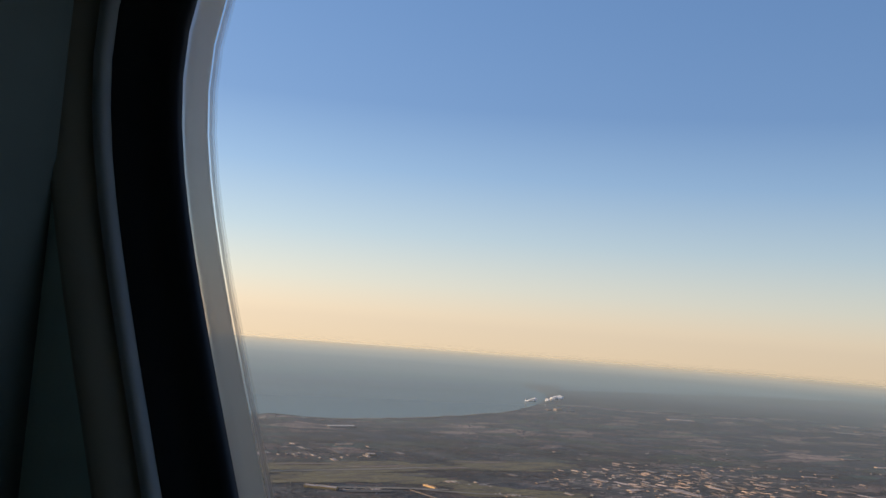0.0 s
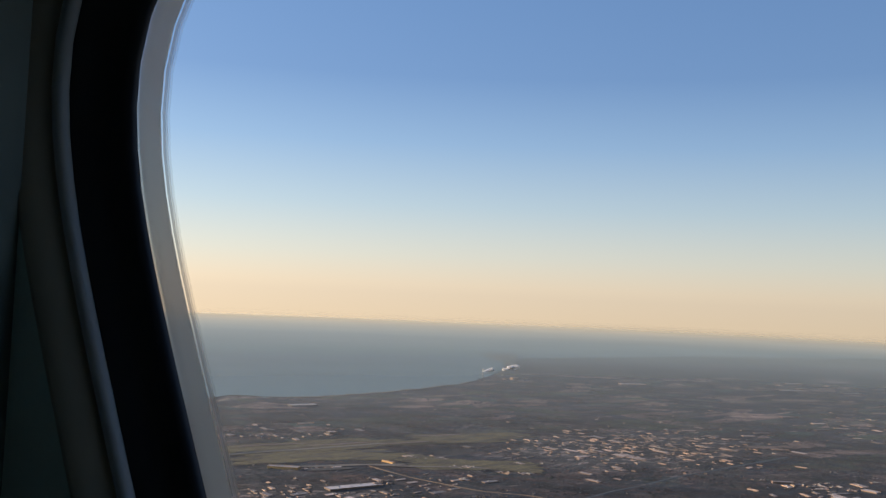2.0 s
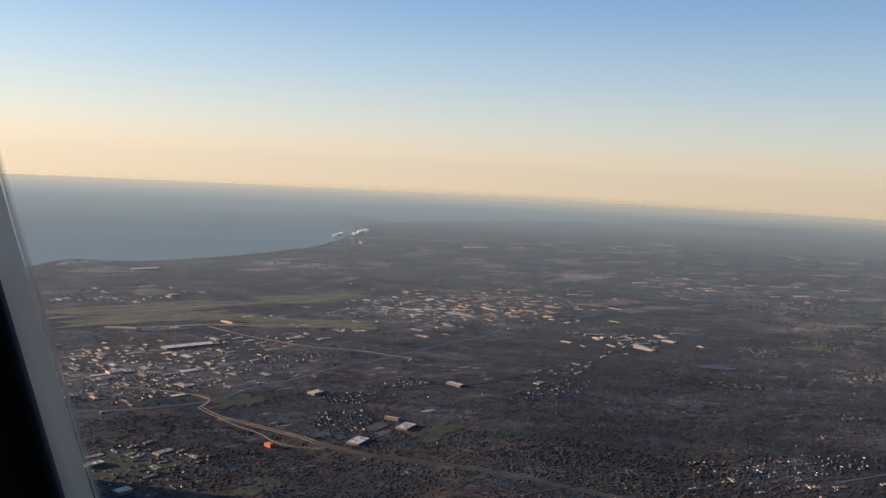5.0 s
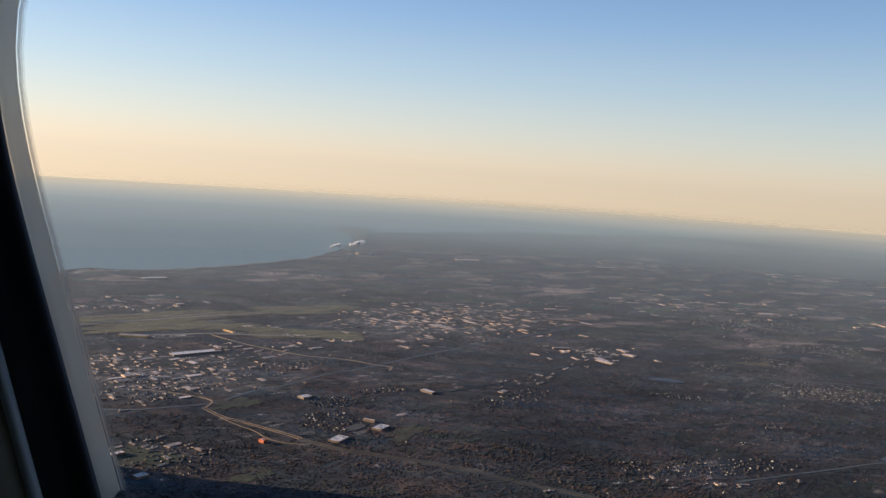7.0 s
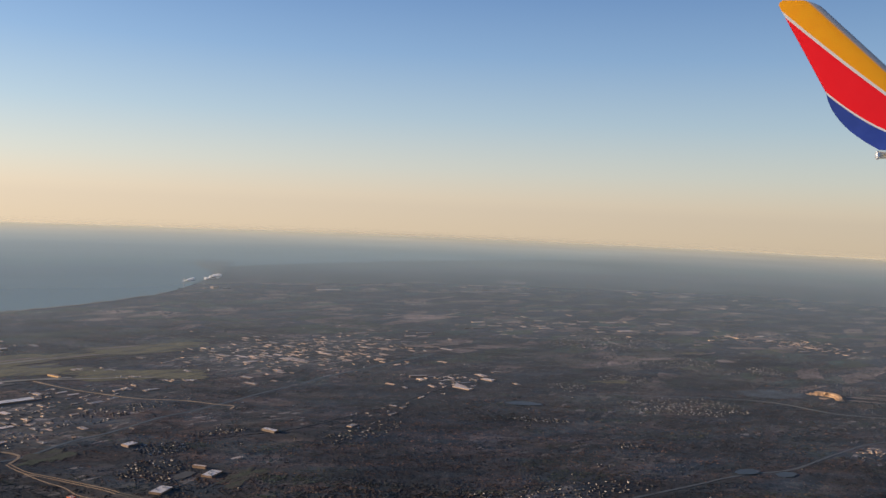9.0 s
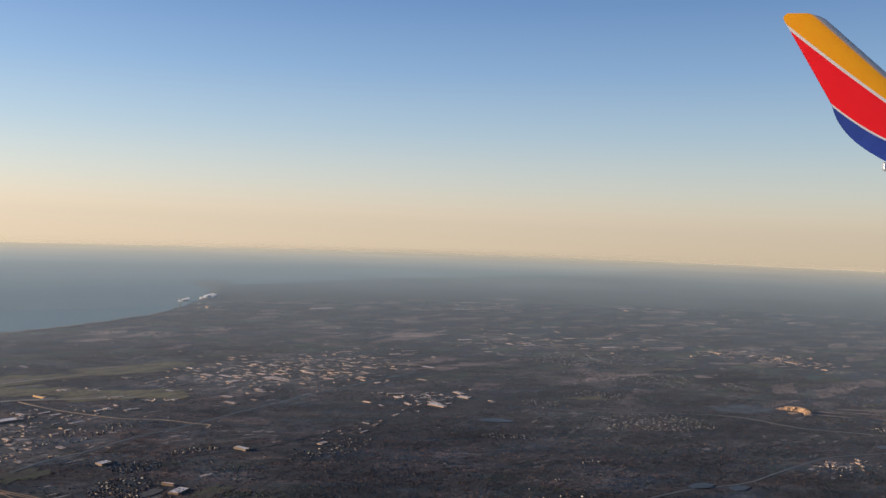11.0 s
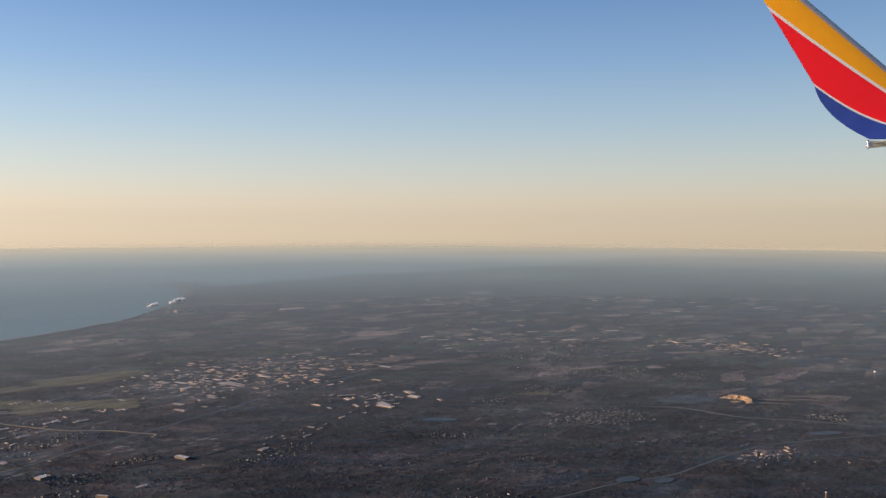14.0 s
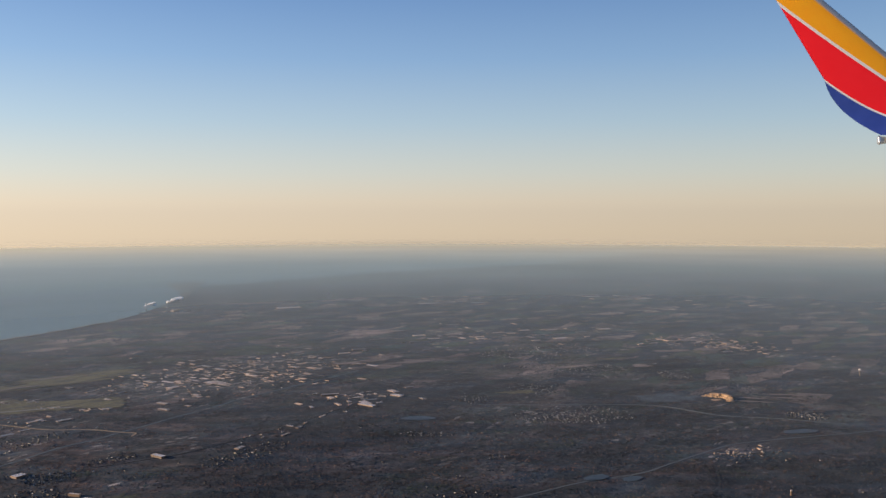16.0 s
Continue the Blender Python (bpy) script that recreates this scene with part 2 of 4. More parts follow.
FAR_ROOF = by_island("far_flat_roofs", ((0.0, (0.12, 0.12, 0.125)), (0.45, (0.26, 0.235, 0.225)), (0.78, (0.46, 0.37, 0.33)), (1.0, (0.78, 0.63, 0.56))), 0.7)
FAR_WALL = by_island("far_shed_walls", ((0.0, (0.12, 0.09, 0.072)), (0.5, (0.27, 0.18, 0.13)), (1.0, (0.70, 0.47, 0.31))), 0.7)
UNIT = plain("rooftop_metal", (0.4, 0.4, 0.4), 0.5, 0.3)
# one worn concrete in two colours: golden sunlight painted in, then without it
SUNLIT_ROAD = plain("sunlit_worn_concrete", (0.28, 0.19, 0.115), 0.85, 0, 0.2, 600)
UNLIT_ROAD = plain("unlit_worn_concrete", (0.085, 0.072, 0.060), 0.85, 0, 0.2, 600)
RUNWAY = plain("pale_runway_concrete", (0.24, 0.205, 0.165), 0.85, 0, 0.2, 500)
ASPHALT = plain("asphalt", (0.090, 0.093, 0.095), 0.8, 0, 0.15, 600)
FREEWAY = plain("dark_freeway_asphalt", (0.068, 0.080, 0.087), 0.8, 0, 0.25, 300)
STREET = plain("worn_street", (0.070, 0.066, 0.063), 0.85, 0, 0.15, 500)


def meadow(name, colour, dull):
    """Grass broken up by bare streaks, scrub and worn tracks."""
    m = Nodes(name, 0.95)
    v = m.coords(1 / KM)
    long = m.coords((5.0 / KM, 16.0 / KM, 0.0))
    grass = m.ramp(m.noise(v, 26, 5, 0.7), ((0.3, tuple(c * 0.6 for c in colour)), (0.7, tuple(c * 1.35 for c in colour))))
    scrub = m.ramp(m.noise(v, 40, 4, 0.7), ((0.3, tuple(c * 0.5 for c in dull)), (0.7, tuple(c * 1.5 for c in dull))))
    m.colour(m.mix(m.ramp(m.noise(long, 1.0, 5, 0.68), ((0.47, 0.0), (0.58, 0.95))), grass, scrub))
    return m.mat


LAWN = meadow("dull_lawn", (0.046, 0.054, 0.030), (0.040, 0.036, 0.031))
GRASS = meadow("winter_grass", (0.150, 0.128, 0.060), (0.078, 0.066, 0.047))
SAND = plain("beach_sand", (0.30, 0.25, 0.20), 0.95, 0, 0.15, 300)
CLAY = plain("quarry_face", (0.42, 0.265, 0.15), 0.95, 0, 0.2, 300, 0.5)
# blue-grey haze over the pit is painted into this floor colour
PIT = plain("hazed_quarry_floor", (0.050, 0.062, 0.074), 0.95, 0, 0.45, 170)


def steam_material():
    """Droplets that scatter light onwards as well as back."""
    m = Nodes("steam", 1.0)
    t = m.tree
    colour = m.ramp(m.noise(m.coords(1 / KM), 60, 4), ((0.3, (0.93, 0.92, 0.91)), (0.7, (0.98, 0.97, 0.96))))
    back, onward, mix = t.nodes.new("ShaderNodeBsdfDiffuse"), t.nodes.new("ShaderNodeBsdfTranslucent"), t.nodes.new("ShaderNodeMixShader")
    m.link(colour, back.inputs["Color"]), m.link(colour, onward.inputs["Color"])
    m.link(back.outputs[0], mix.inputs[1]), m.link(onward.outputs[0], mix.inputs[2])
    clear, thin = t.nodes.new("ShaderNodeBsdfTransparent"), t.nodes.new("ShaderNodeMixShader")
    thin.inputs[0].default_value = 0.6
    m.link(clear.outputs[0], thin.inputs[1]), m.link(mix.outputs[0], thin.inputs[2])
    m.link(thin.outputs[0], t.nodes["Material Output"].inputs[0])
    return m.mat


STEAM = steam_material()
CONCRETE = plain("chimney_concrete", (0.45, 0.43, 0.4), 0.85, 0, 0.1, 300)
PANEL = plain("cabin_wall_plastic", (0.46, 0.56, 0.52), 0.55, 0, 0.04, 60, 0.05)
# the cabin wall plastic again, with shade put into the colour
SHADED_PANEL = plain("shaded_wall_plastic", (0.15, 0.19, 0.18), 0.7, 0, 0.06, 60)
BEZEL = plain("bezel_plastic", (0.30, 0.27, 0.21), 0.5, 0, 0.05, 60, 0.05)
RIM = plain("grey_rim_plastic", (0.46, 0.48, 0.50), 0.45, 0, 0.05, 80)
GASKET = plain("black_rubber", (0.016, 0.018, 0.026), 0.6, 0, 0.15, 90, 0.1)
METAL = plain("bare_aluminium", (0.5, 0.52, 0.55), 0.35, 0.8, 0.05, 30)
WINGGREY = plain("wing_grey_paint", (0.5, 0.47, 0.42), 0.4, 0.0, 0.04, 10)


# ---- building blocks -------------------------------------------------------------
def part(name, bm, material, parent=None, label=""):
    """Link a bmesh as one mesh object, under a thing if one is given."""
    me = bpy.data.meshes.new(name)
    bm.to_mesh(me)
    bm.free()
    for mt in material if isinstance(material, (list, tuple)) else [material]:
        me.materials.append(mt)
    ob = new(name, me)
    ob.parent = parent
    return tagged(ob, label)


def from_arrays(name, verts, faces, materials, index=None, parent=None, smooth=False):
    me = bpy.data.meshes.new(name)
    me.from_pydata(verts, [], faces)
    for mt in materials:
        me.materials.append(mt)
    if index is not None:
        me.polygons.foreach_set("material_index", index)
    if smooth:
        me.polygons.foreach_set("use_smooth", [True] * len(me.polygons))
    me.update()
    ob = new(name, me)
    ob.parent = parent
    return ob


FLAT, CURVE = 22.0, 626.0
# shore of the lake as bearing in degrees and distance in km
SHORE = [(-60, 6.5), (0, 7.2), (12, 7.7), (17, 7.85), (20.6, 8.15), (22.6, 8.35), (25.3, 8.62), (28.6, 8.85), (31.7, 9.35), (33.6, 9.75), (35.7, 10.35), (37.1, 11.05), (37.95, 11.85), (38.4, 12.6),
         (38.7, 13.4), (38.8, 15.0), (39.4, 15.4), (41.2, 15.7), (45.9, 17.1), (50.6, 18.8), (54.6, 20.0), (58.0, 21.2), (60.0, 21.9), (64, 26), (70, 40)]


def shore(az):
    for (a0, r0), (a1, r1) in zip(SHORE, SHORE[1:]):
        if a0 <= az <= a1:
            wave = 0.05 * noise.noise(Vector((az * 0.9, 0.0, 1.0))) + 0.03 * noise.noise(Vector((az * 3.1, 0.0, 5.0)))
            return r0 + (r1 - r0) * (az - a0) / (a1 - a0) + wave
    return 60.0


def relief(x, y):
    """Height of the land in km: flat, gently rolling, and falling away beyond the horizon."""
    r = math.hypot(x, y)
    roll = 0.012 * noise.noise(Vector((x * 0.9, y * 0.9, 3.1))) + 0.006 * noise.noise(Vector((x * 2.7, y * 2.7, 8.0)))
    roll += 0.042 * math.exp(-((x - 3.22) / 0.36) ** 2 - ((y - 7.55) / 0.30) ** 2)          # wooded bluff over the lake
    a = math.degrees(math.atan2(x, y))
    if -60 < a < 70:
        f = min(1.0, max(0.0, (r - shore(a)) / 0.12))
        roll = roll * (1 - f) - 0.022 * f
    return roll * min(1.0, r / 2) - max(0.0, r - FLAT) ** 2 / (2 * CURVE)


def land(x, y, z=0.0):
    return Vector((KM * x, KM * y, KM * (relief(x, y) + z)))


# ---- cabin -----------------------------------------------------------------------
AHEAD = Vector((FLIGHT.x, FLIGHT.y, 0)).normalized()       # along the fuselage
OUT = Vector((-AHEAD.y, AHEAD.x, 0))                       # out of the window
SEAT = KM * Vector((FLIGHT.x * 2.5, FLIGHT.y * 2.5, 1 + FLIGHT.z * 2.5))
CABIN = Matrix(((AHEAD.x, OUT.x, 0, SEAT.x), (AHEAD.y, OUT.y, 0, SEAT.y), (0, 0, 1, SEAT.z), (0, 0, 0, 1)))
WALL_AT = 0.1177
WIN_U, WIN_W, WIN_A, WIN_B, WIN_TILT, WIN_SQUARE = 0.0321, 0.0120, 0.1404, 0.0978, 0.3916, 5.23


def outline(grow, count=120):
    """The rounded outline of the window in the wall's plane, grown by some metres."""
    out = []
    c, s = math.cos(WIN_TILT), math.sin(WIN_TILT)
    for i in range(count):
        a = 2 * math.pi * i / count
        k = (abs(math.cos(a)) ** WIN_SQUARE + abs(math.sin(a)) ** WIN_SQUARE) ** (-1 / WIN_SQUARE)
        x, y = (WIN_A + grow) * k * math.cos(a), (WIN_B + grow) * k * math.sin(a)
        if y < 0:
            # the lower edge lies deeper away from the rear corner
            f = min(1.0, max(0.0, (x / WIN_A + 0.75) / 1.2))
            y *= 1 + 0.7 * f * f * (3 - 2 * f)
        out.append((WIN_U + x * c - y * s, WIN_W + x * s + y * c))
    return out


def window_loop(grow, depth):
    return [CABIN @ Vector((u, WALL_AT + depth, w)) for u, w in outline(grow)]


def ring(name, profile, material, parent, label=""):
    """A frame round the window, lofted through (grow, depth) steps."""
    loops = [window_loop(g, d) for g, d in profile]
    n = len(loops[0])
    verts = [v for lp in loops for v in lp]
    faces = [(k * n + i, k * n + (i + 1) % n, (k + 1) * n + (i + 1) % n, (k + 1) * n + i) for k in range(len(loops) - 1) for i in range(n)]
    ob = from_arrays(name, verts, faces, [material], None, parent, True)
    return tagged(ob, label)


U0, U1, V0, ZLO, ZHI = -0.150, 0.30, -0.26, -0.30, 0.40
WALL_IN, WALL_THICK = -0.011, 0.021


def cabin_box():
    # window wall, with the opening through it
    inner = outline(0.0205)
    n = len(inner)
    edge = []
    for u, w in inner:
        dx, dy = u - WIN_U, w - WIN_W
        k = min((U1 - WIN_U) / dx if dx > 1e-6 else 9, (U0 - WIN_U) / dx if dx < -1e-6 else 9, (ZHI - WIN_W) / dy if dy > 1e-6 else 9, (ZLO - WIN_W) / dy if dy < -1e-6 else 9)
        edge.append((WIN_U + dx * k, WIN_W + dy * k))
    verts, faces = [], []
    for d in (0.0, WALL_THICK):
        verts += [CABIN @ Vector((u, WALL_AT + WALL_IN + d, w)) for u, w in edge]
        verts += [CABIN @ Vector((u, WALL_AT + WALL_IN + d, w)) for u, w in inner]
    for i in range(n):
        j = (i + 1) % n
        faces += [(i, j, n + j, n + i), (2 * n + i, 3 * n + i, 3 * n + j, 2 * n + j), (n + i, n + j, 3 * n + j, 3 * n + i), (i, 2 * n + i, 2 * n + j, j)]
    wall = from_arrays("wall_window_side", verts, faces, [PANEL])
    tagged(wall, "dim grey-green plastic cabin wall beside a window", "cabin wall", kind="structure")

    def slab(name, u0, u1, v0, v1, z0, z1, label, material=PANEL):
        bm = bmesh.new()
        bmesh.ops.create_cube(bm, size=1.0)
        bm.transform(CABIN @ Matrix.Translation(((u0 + u1) / 2, (v0 + v1) / 2, (z0 + z1) / 2)) @ Matrix.Diagonal((u1 - u0, v1 - v0, z1 - z0, 1)))
        tagged(part(name, bm, material), label, "cabin shell", kind="structure")

    t = 0.02
    slab("wall_back", U0, U1, V0 - t, V0, ZLO, ZHI, "dim grey cabin partition behind the seat")
    slab("wall_aft", U0, U0 + 0.01, V0, WALL_AT + WALL_IN, ZLO, ZHI, "grey-green cabin partition towards the tail, with shade in its colour", SHADED_PANEL)
    slab("wall_fore", U1 - t, U1, V0, WALL_AT + WALL_IN, ZLO, ZHI, "dim grey cabin wall towards the nose")
    slab("ceiling", U0, U1, V0 - t, WALL_AT + WALL_IN + WALL_THICK, ZHI, ZHI + t, "dim grey cabin ceiling panel")
    slab("floor", U0, U1, V0 - t, WALL_AT + WALL_IN + WALL_THICK, ZLO - t, ZLO, "dim grey cabin floor")


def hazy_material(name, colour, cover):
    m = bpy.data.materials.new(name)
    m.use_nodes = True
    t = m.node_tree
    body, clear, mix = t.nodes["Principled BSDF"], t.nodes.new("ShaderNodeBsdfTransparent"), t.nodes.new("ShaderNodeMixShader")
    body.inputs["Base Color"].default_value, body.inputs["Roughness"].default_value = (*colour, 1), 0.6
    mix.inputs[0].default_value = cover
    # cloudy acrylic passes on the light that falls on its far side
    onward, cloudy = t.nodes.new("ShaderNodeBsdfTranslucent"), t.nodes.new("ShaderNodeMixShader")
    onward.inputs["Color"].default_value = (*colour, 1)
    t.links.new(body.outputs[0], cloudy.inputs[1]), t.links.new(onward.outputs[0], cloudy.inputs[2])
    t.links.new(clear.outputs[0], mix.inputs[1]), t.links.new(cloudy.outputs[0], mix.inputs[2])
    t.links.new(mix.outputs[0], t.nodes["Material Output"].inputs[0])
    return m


def cabin_window():
    win = new("window_1")
    win.matrix_world = CABIN @ Matrix.Translation((WIN_U, WALL_AT, WIN_W - WIN_B))
    tagged(win, "rounded airliner window with a black rubber seal and a pale edge", "window", kind="structure")
    inv = win.matrix_world.inverted()
    for name, prof, mat, label in (
            ("outer_edge", [(0.0170, 0.0112), (0.0125, 0.0108), (0.0110, 0.0100), (0.0104, 0.0085), (0.0086, 0.0045), (0.0070, 0.0008), (0.0072, -0.0002)], hazy_material("scattering_pane_rim", (1.0, 0.82, 0.64), 0.72), "pale, cloudy rim of the acrylic pane"),
            ("seal", [(0.0075, 0.0006), (0.0067, 0.0002), (0.0069, -0.0008), (0.0080, -0.0016), (0.0100, -0.0014), (0.0128, -0.0032), (0.0144, -0.0056), (0.0150, -0.0056)], GASKET, "black rubber window seal"),
            ("rim", [(0.0147, -0.0045), (0.0148, -0.0066), (0.0153, -0.0074), (0.0166, -0.0074), (0.0172, -0.0066)], RIM, "grey plastic rim"),
            ("bezel", [(0.0171, -0.0060), (0.0175, -0.0076), (0.0188, -0.0092), (0.0206, -0.0113), (0.0215, -0.0113), (0.0222, -0.0095)], BEZEL, "brownish grey plastic bezel")):
        ob = ring(name, prof, mat, win, label)
        ob.matrix_parent_inverse = inv
    # three added rings, ever more see-through, imitate a blurred edge
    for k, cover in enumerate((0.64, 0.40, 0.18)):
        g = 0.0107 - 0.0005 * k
        ob = ring("soft_edge", [(g, 0.0100), (g - 0.0005, 0.0101)], hazy_material("edge_softening", (0.78, 0.66, 0.56), cover), win, "added see-through ring that softens the edge of the pane")
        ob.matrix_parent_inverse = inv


cabin_box()
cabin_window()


# ---- wing ------------------------------------------------------------------------
BASE = Vector((12.6217, 3.2473, 1.0167))
CHORD, SPAN = Vector((0.5691, -0.8225, 0.0238)), Vector((0.1110, 0.0819, 0.9900))
FACE = SPAN.cross(CHORD).normalized()
WING = Matrix(((CHORD.x, FACE.x, SPAN.x, BASE.x), (CHORD.y, FACE.y, SPAN.y, BASE.y), (CHORD.z, FACE.z, SPAN.z, BASE.z), (0, 0, 0, 1))) @ Matrix.Scale(1.073, 4)


def livery_material():
    """Blue, red and orange bands with pale lines between them, and a bare leading edge."""
    m = Nodes("winglet_livery", 0.45)
    m.bsdf.inputs["Specular IOR Level"].default_value = 0.3
    u, _, w = m.xyz(m.coords(1.0))
    upper = m.math("SUBTRACT", w, m.math("MULTIPLY_ADD", m.math("MULTIPLY", u, u), 0.05, m.math("MULTIPLY_ADD", u, -0.775, 0.80)))
    lower = m.math("SUBTRACT", w, m.math("MULTIPLY_ADD", m.math("MULTIPLY", u, u), 0.29, m.math("MULTIPLY_ADD", u, -0.545, 0.325)))
    edge = m.math("ADD", u, m.math("MULTIPLY_ADD", w, 1.045, -1.248 + 0.10))

    def above(value, at, soft=0.004):
        n = m.tree.nodes.new("ShaderNodeMapRange")
        m.link(value, n.inputs[0])
        n.inputs[1].default_value, n.inputs[2].default_value = at - soft, at + soft
        return n.outputs[0]

    dirt = m.noise(m.coords(1.0), 5.0, 5)
    blue = m.ramp(dirt, ((0.3, (0.030, 0.058, 0.27)), (0.7, (0.042, 0.075, 0.33))))
    red = m.ramp(dirt, ((0.3, (0.98, 0.008, 0.012)), (0.7, (1.0, 0.012, 0.016))))
    orange = m.ramp(dirt, ((0.3, (1.0, 0.37, 0.002)), (0.7, (1.0, 0.41, 0.003))))
    pale = (0.80, 0.76, 0.70)
    c = m.mix(above(lower, -0.026), blue, pale)
    c = m.mix(above(lower, 0.0), c, red)
    c = m.mix(above(upper, -0.022), c, pale)
    c = m.mix(above(upper, 0.022), c, orange)
    c = m.mix(above(edge, 0.0, 0.02), c, (0.30, 0.32, 0.36))
    m.colour(c)
    return m.mat


def aerofoil(te, le, thick, count=22):
    """Points round a section from the trailing edge over the inboard side to the nose and back."""
    pts = []
    for side in (-1, 1):
        for i in range(count + 1):
            f = i / count if side < 0 else 1 - i / count
            s = 0.5 - 0.5 * math.cos(math.pi * (1 - f))
            t = 5 * thick * (0.2969 * math.sqrt(s) - 0.126 * s - 0.3516 * s * s + 0.2843 * s ** 3 - 0.1036 * s ** 4)
            pts.append((le + (te - le) * s, side * t * (le - te)))
    return pts


def wing_with_winglet():
    wing = new("airplane_wing")
    wing.matrix_world = WING
    tagged(wing, "airliner wing with a blue, red and orange winglet", "wing")
    # winglet
    rows = []
    heights = [0.0, 0.04, 0.08, 0.13, 0.18, 0.25, 0.33, 0.42, 0.52, 0.62, 0.72, 0.9, 1.1, 1.3, 1.5, 1.62, 1.7, 1.76, 1.80, 1.835, 1.855, 1.87]
    for w in heights:
        if w > 0.7:
            te = -0.56 - 0.522 * (w - 0.70)
        else:
            te = -0.56 + 0.56 * (1 - w / 0.70) ** 1.7
        le = 1.248 - 1.045 * w + max(0.0, 0.5 - w) * 0.9
        tip = max(0.0, (w - 1.79) / 0.08)
        te, le = te + 0.09 * tip ** 2, le - 0.13 * tip ** 2
        lean = -0.9 * max(0.0, 0.40 - w) ** 2
        rows.append([Vector((u, v + lean, w)) for u, v in aerofoil(te, le, 0.055 * (1 - 0.75 * tip ** 2))])
    n = len(rows[0])
    verts = [p for r in rows for p in r]
    faces = [(k * n + i, k * n + (i + 1) % n, (k + 1) * n + (i + 1) % n, (k + 1) * n + i) for k in range(len(rows) - 1) for i in range(n)]
    faces.append(tuple(range((len(rows) - 1) * n, len(rows) * n)))
    tagged(from_arrays("winglet", verts, faces, [livery_material()], None, wing, True), "swept winglet in blue, red and orange bands with pale lines")
    # wing, from the tip to the root
    rows = []
    for s, drop in ((-0.02, 0.0), (0.15, -0.01), (0.5, -0.04), (1.5, -0.10), (4.0, -0.28), (7.5, -0.52), (11.0, -0.78)):
        sec = aerofoil(0.04 + 0.26 * s, 1.62 + 0.52 * s, 0.075)
        rows.append([Vector((u, -0.13 - s, -0.045 + drop - v)) for u, v in sec])
    n = len(rows[0])
    verts = [p for r in rows for p in r]
    faces = [(k * n + i, (k + 1) * n + i, (k + 1) * n + (i + 1) % n, k * n + (i + 1) % n) for k in range(len(rows) - 1) for i in range(n)]
    faces += [tuple(range(n)), tuple(reversed(range((len(rows) - 1) * n, len(rows) * n)))]
    from_arrays("wing_panel", verts, faces, [WINGGREY], None, wing, True)
    # slim lamp housing at the trailing corner
    bm = bmesh.new()
    bmesh.ops.create_cube(bm, size=1.0)
    for v in bm.verts:
        if v.co.x > 0:
            v.co.z *= 0.35
    bmesh.ops.bevel(bm, geom=bm.edges[:], offset=0.05, segments=2, affect="EDGES")
    bm.transform(Matrix.Translation((0.16, -0.09, -0.050)) @ Matrix.Diagonal((0.34, 0.06, 0.085, 1)))
    tail = part("tail_light_housing", bm, WINGGREY, wing, "pale lamp housing at the wing tip")
    bm = bmesh.new()
    bmesh.ops.create_cube(bm, size=1.0)
    bmesh.ops.bevel(bm, geom=bm.edges[:], offset=0.2, segments=3, affect="EDGES")
    bm.transform(Matrix.Translation((-0.005, -0.09, -0.050)) @ Matrix.Diagonal((0.04, 0.07, 0.10, 1)))
    part("lamp_lens", bm, METAL, tail, "bright lamp lens")


wing_with_winglet()


# ---- land ------------------------------------------------------------------------
def inside_cabin(p):
    q = CABIN.inverted() @ p
    return U0 + 0.01 < q.x < U1 - 0.01 and V0 < q.y < WALL_AT + 0.006


def ground_sheet():
    radii = [0.4 * 1.035 ** i for i in range(190)]
    radii = [r for r in radii if r < 260] + [260.0]
    n = 240
    verts = [land(r * math.sin(2 * math.pi * i / n), r * math.cos(2 * math.pi * i / n)) for r in radii for i in range(n)]
    faces = []
    for k in range(len(radii) - 1):
        for i in range(n):
            f = (k * n + i, (k + 1) * n + i, (k + 1) * n + (i + 1) % n, k * n + (i + 1) % n)
            if not (radii[k] < 9 and all(inside_cabin(verts[a]) for a in f)):
                faces.append(f[::-1])
    ob = from_arrays("ground", verts, faces, [LAND], None, None, True)
    tagged(ob, "wide plain of bare brown woods, fields and suburbs in low sun", "ground", kind="structure")


def lake():
    verts, faces = [], []
    az = [-60 + 0.25 * i for i in range(521)]
    steps = [i / 40 for i in range(41)]
    for a in az:
        r0 = shore(a)
        for s in steps:
            r = r0 + (240 - r0) * s ** 2.2
            x, y = r * math.sin(radians(a)), r * math.cos(radians(a))
            verts.append(Vector((KM * x, KM * y, KM * (-0.006 - max(0.0, r - FLAT) ** 2 / (2 * CURVE)))))
    n = len(steps)
    faces = [(k * n + i, k * n + i + 1, (k + 1) * n + i + 1, (k + 1) * n + i) for k in range(len(az) - 1) for i in range(n - 1)]
    tagged(from_arrays("water", verts, faces, [WATER], None, None, True), "calm grey-blue lake reaching to the horizon", "lake", kind="structure")


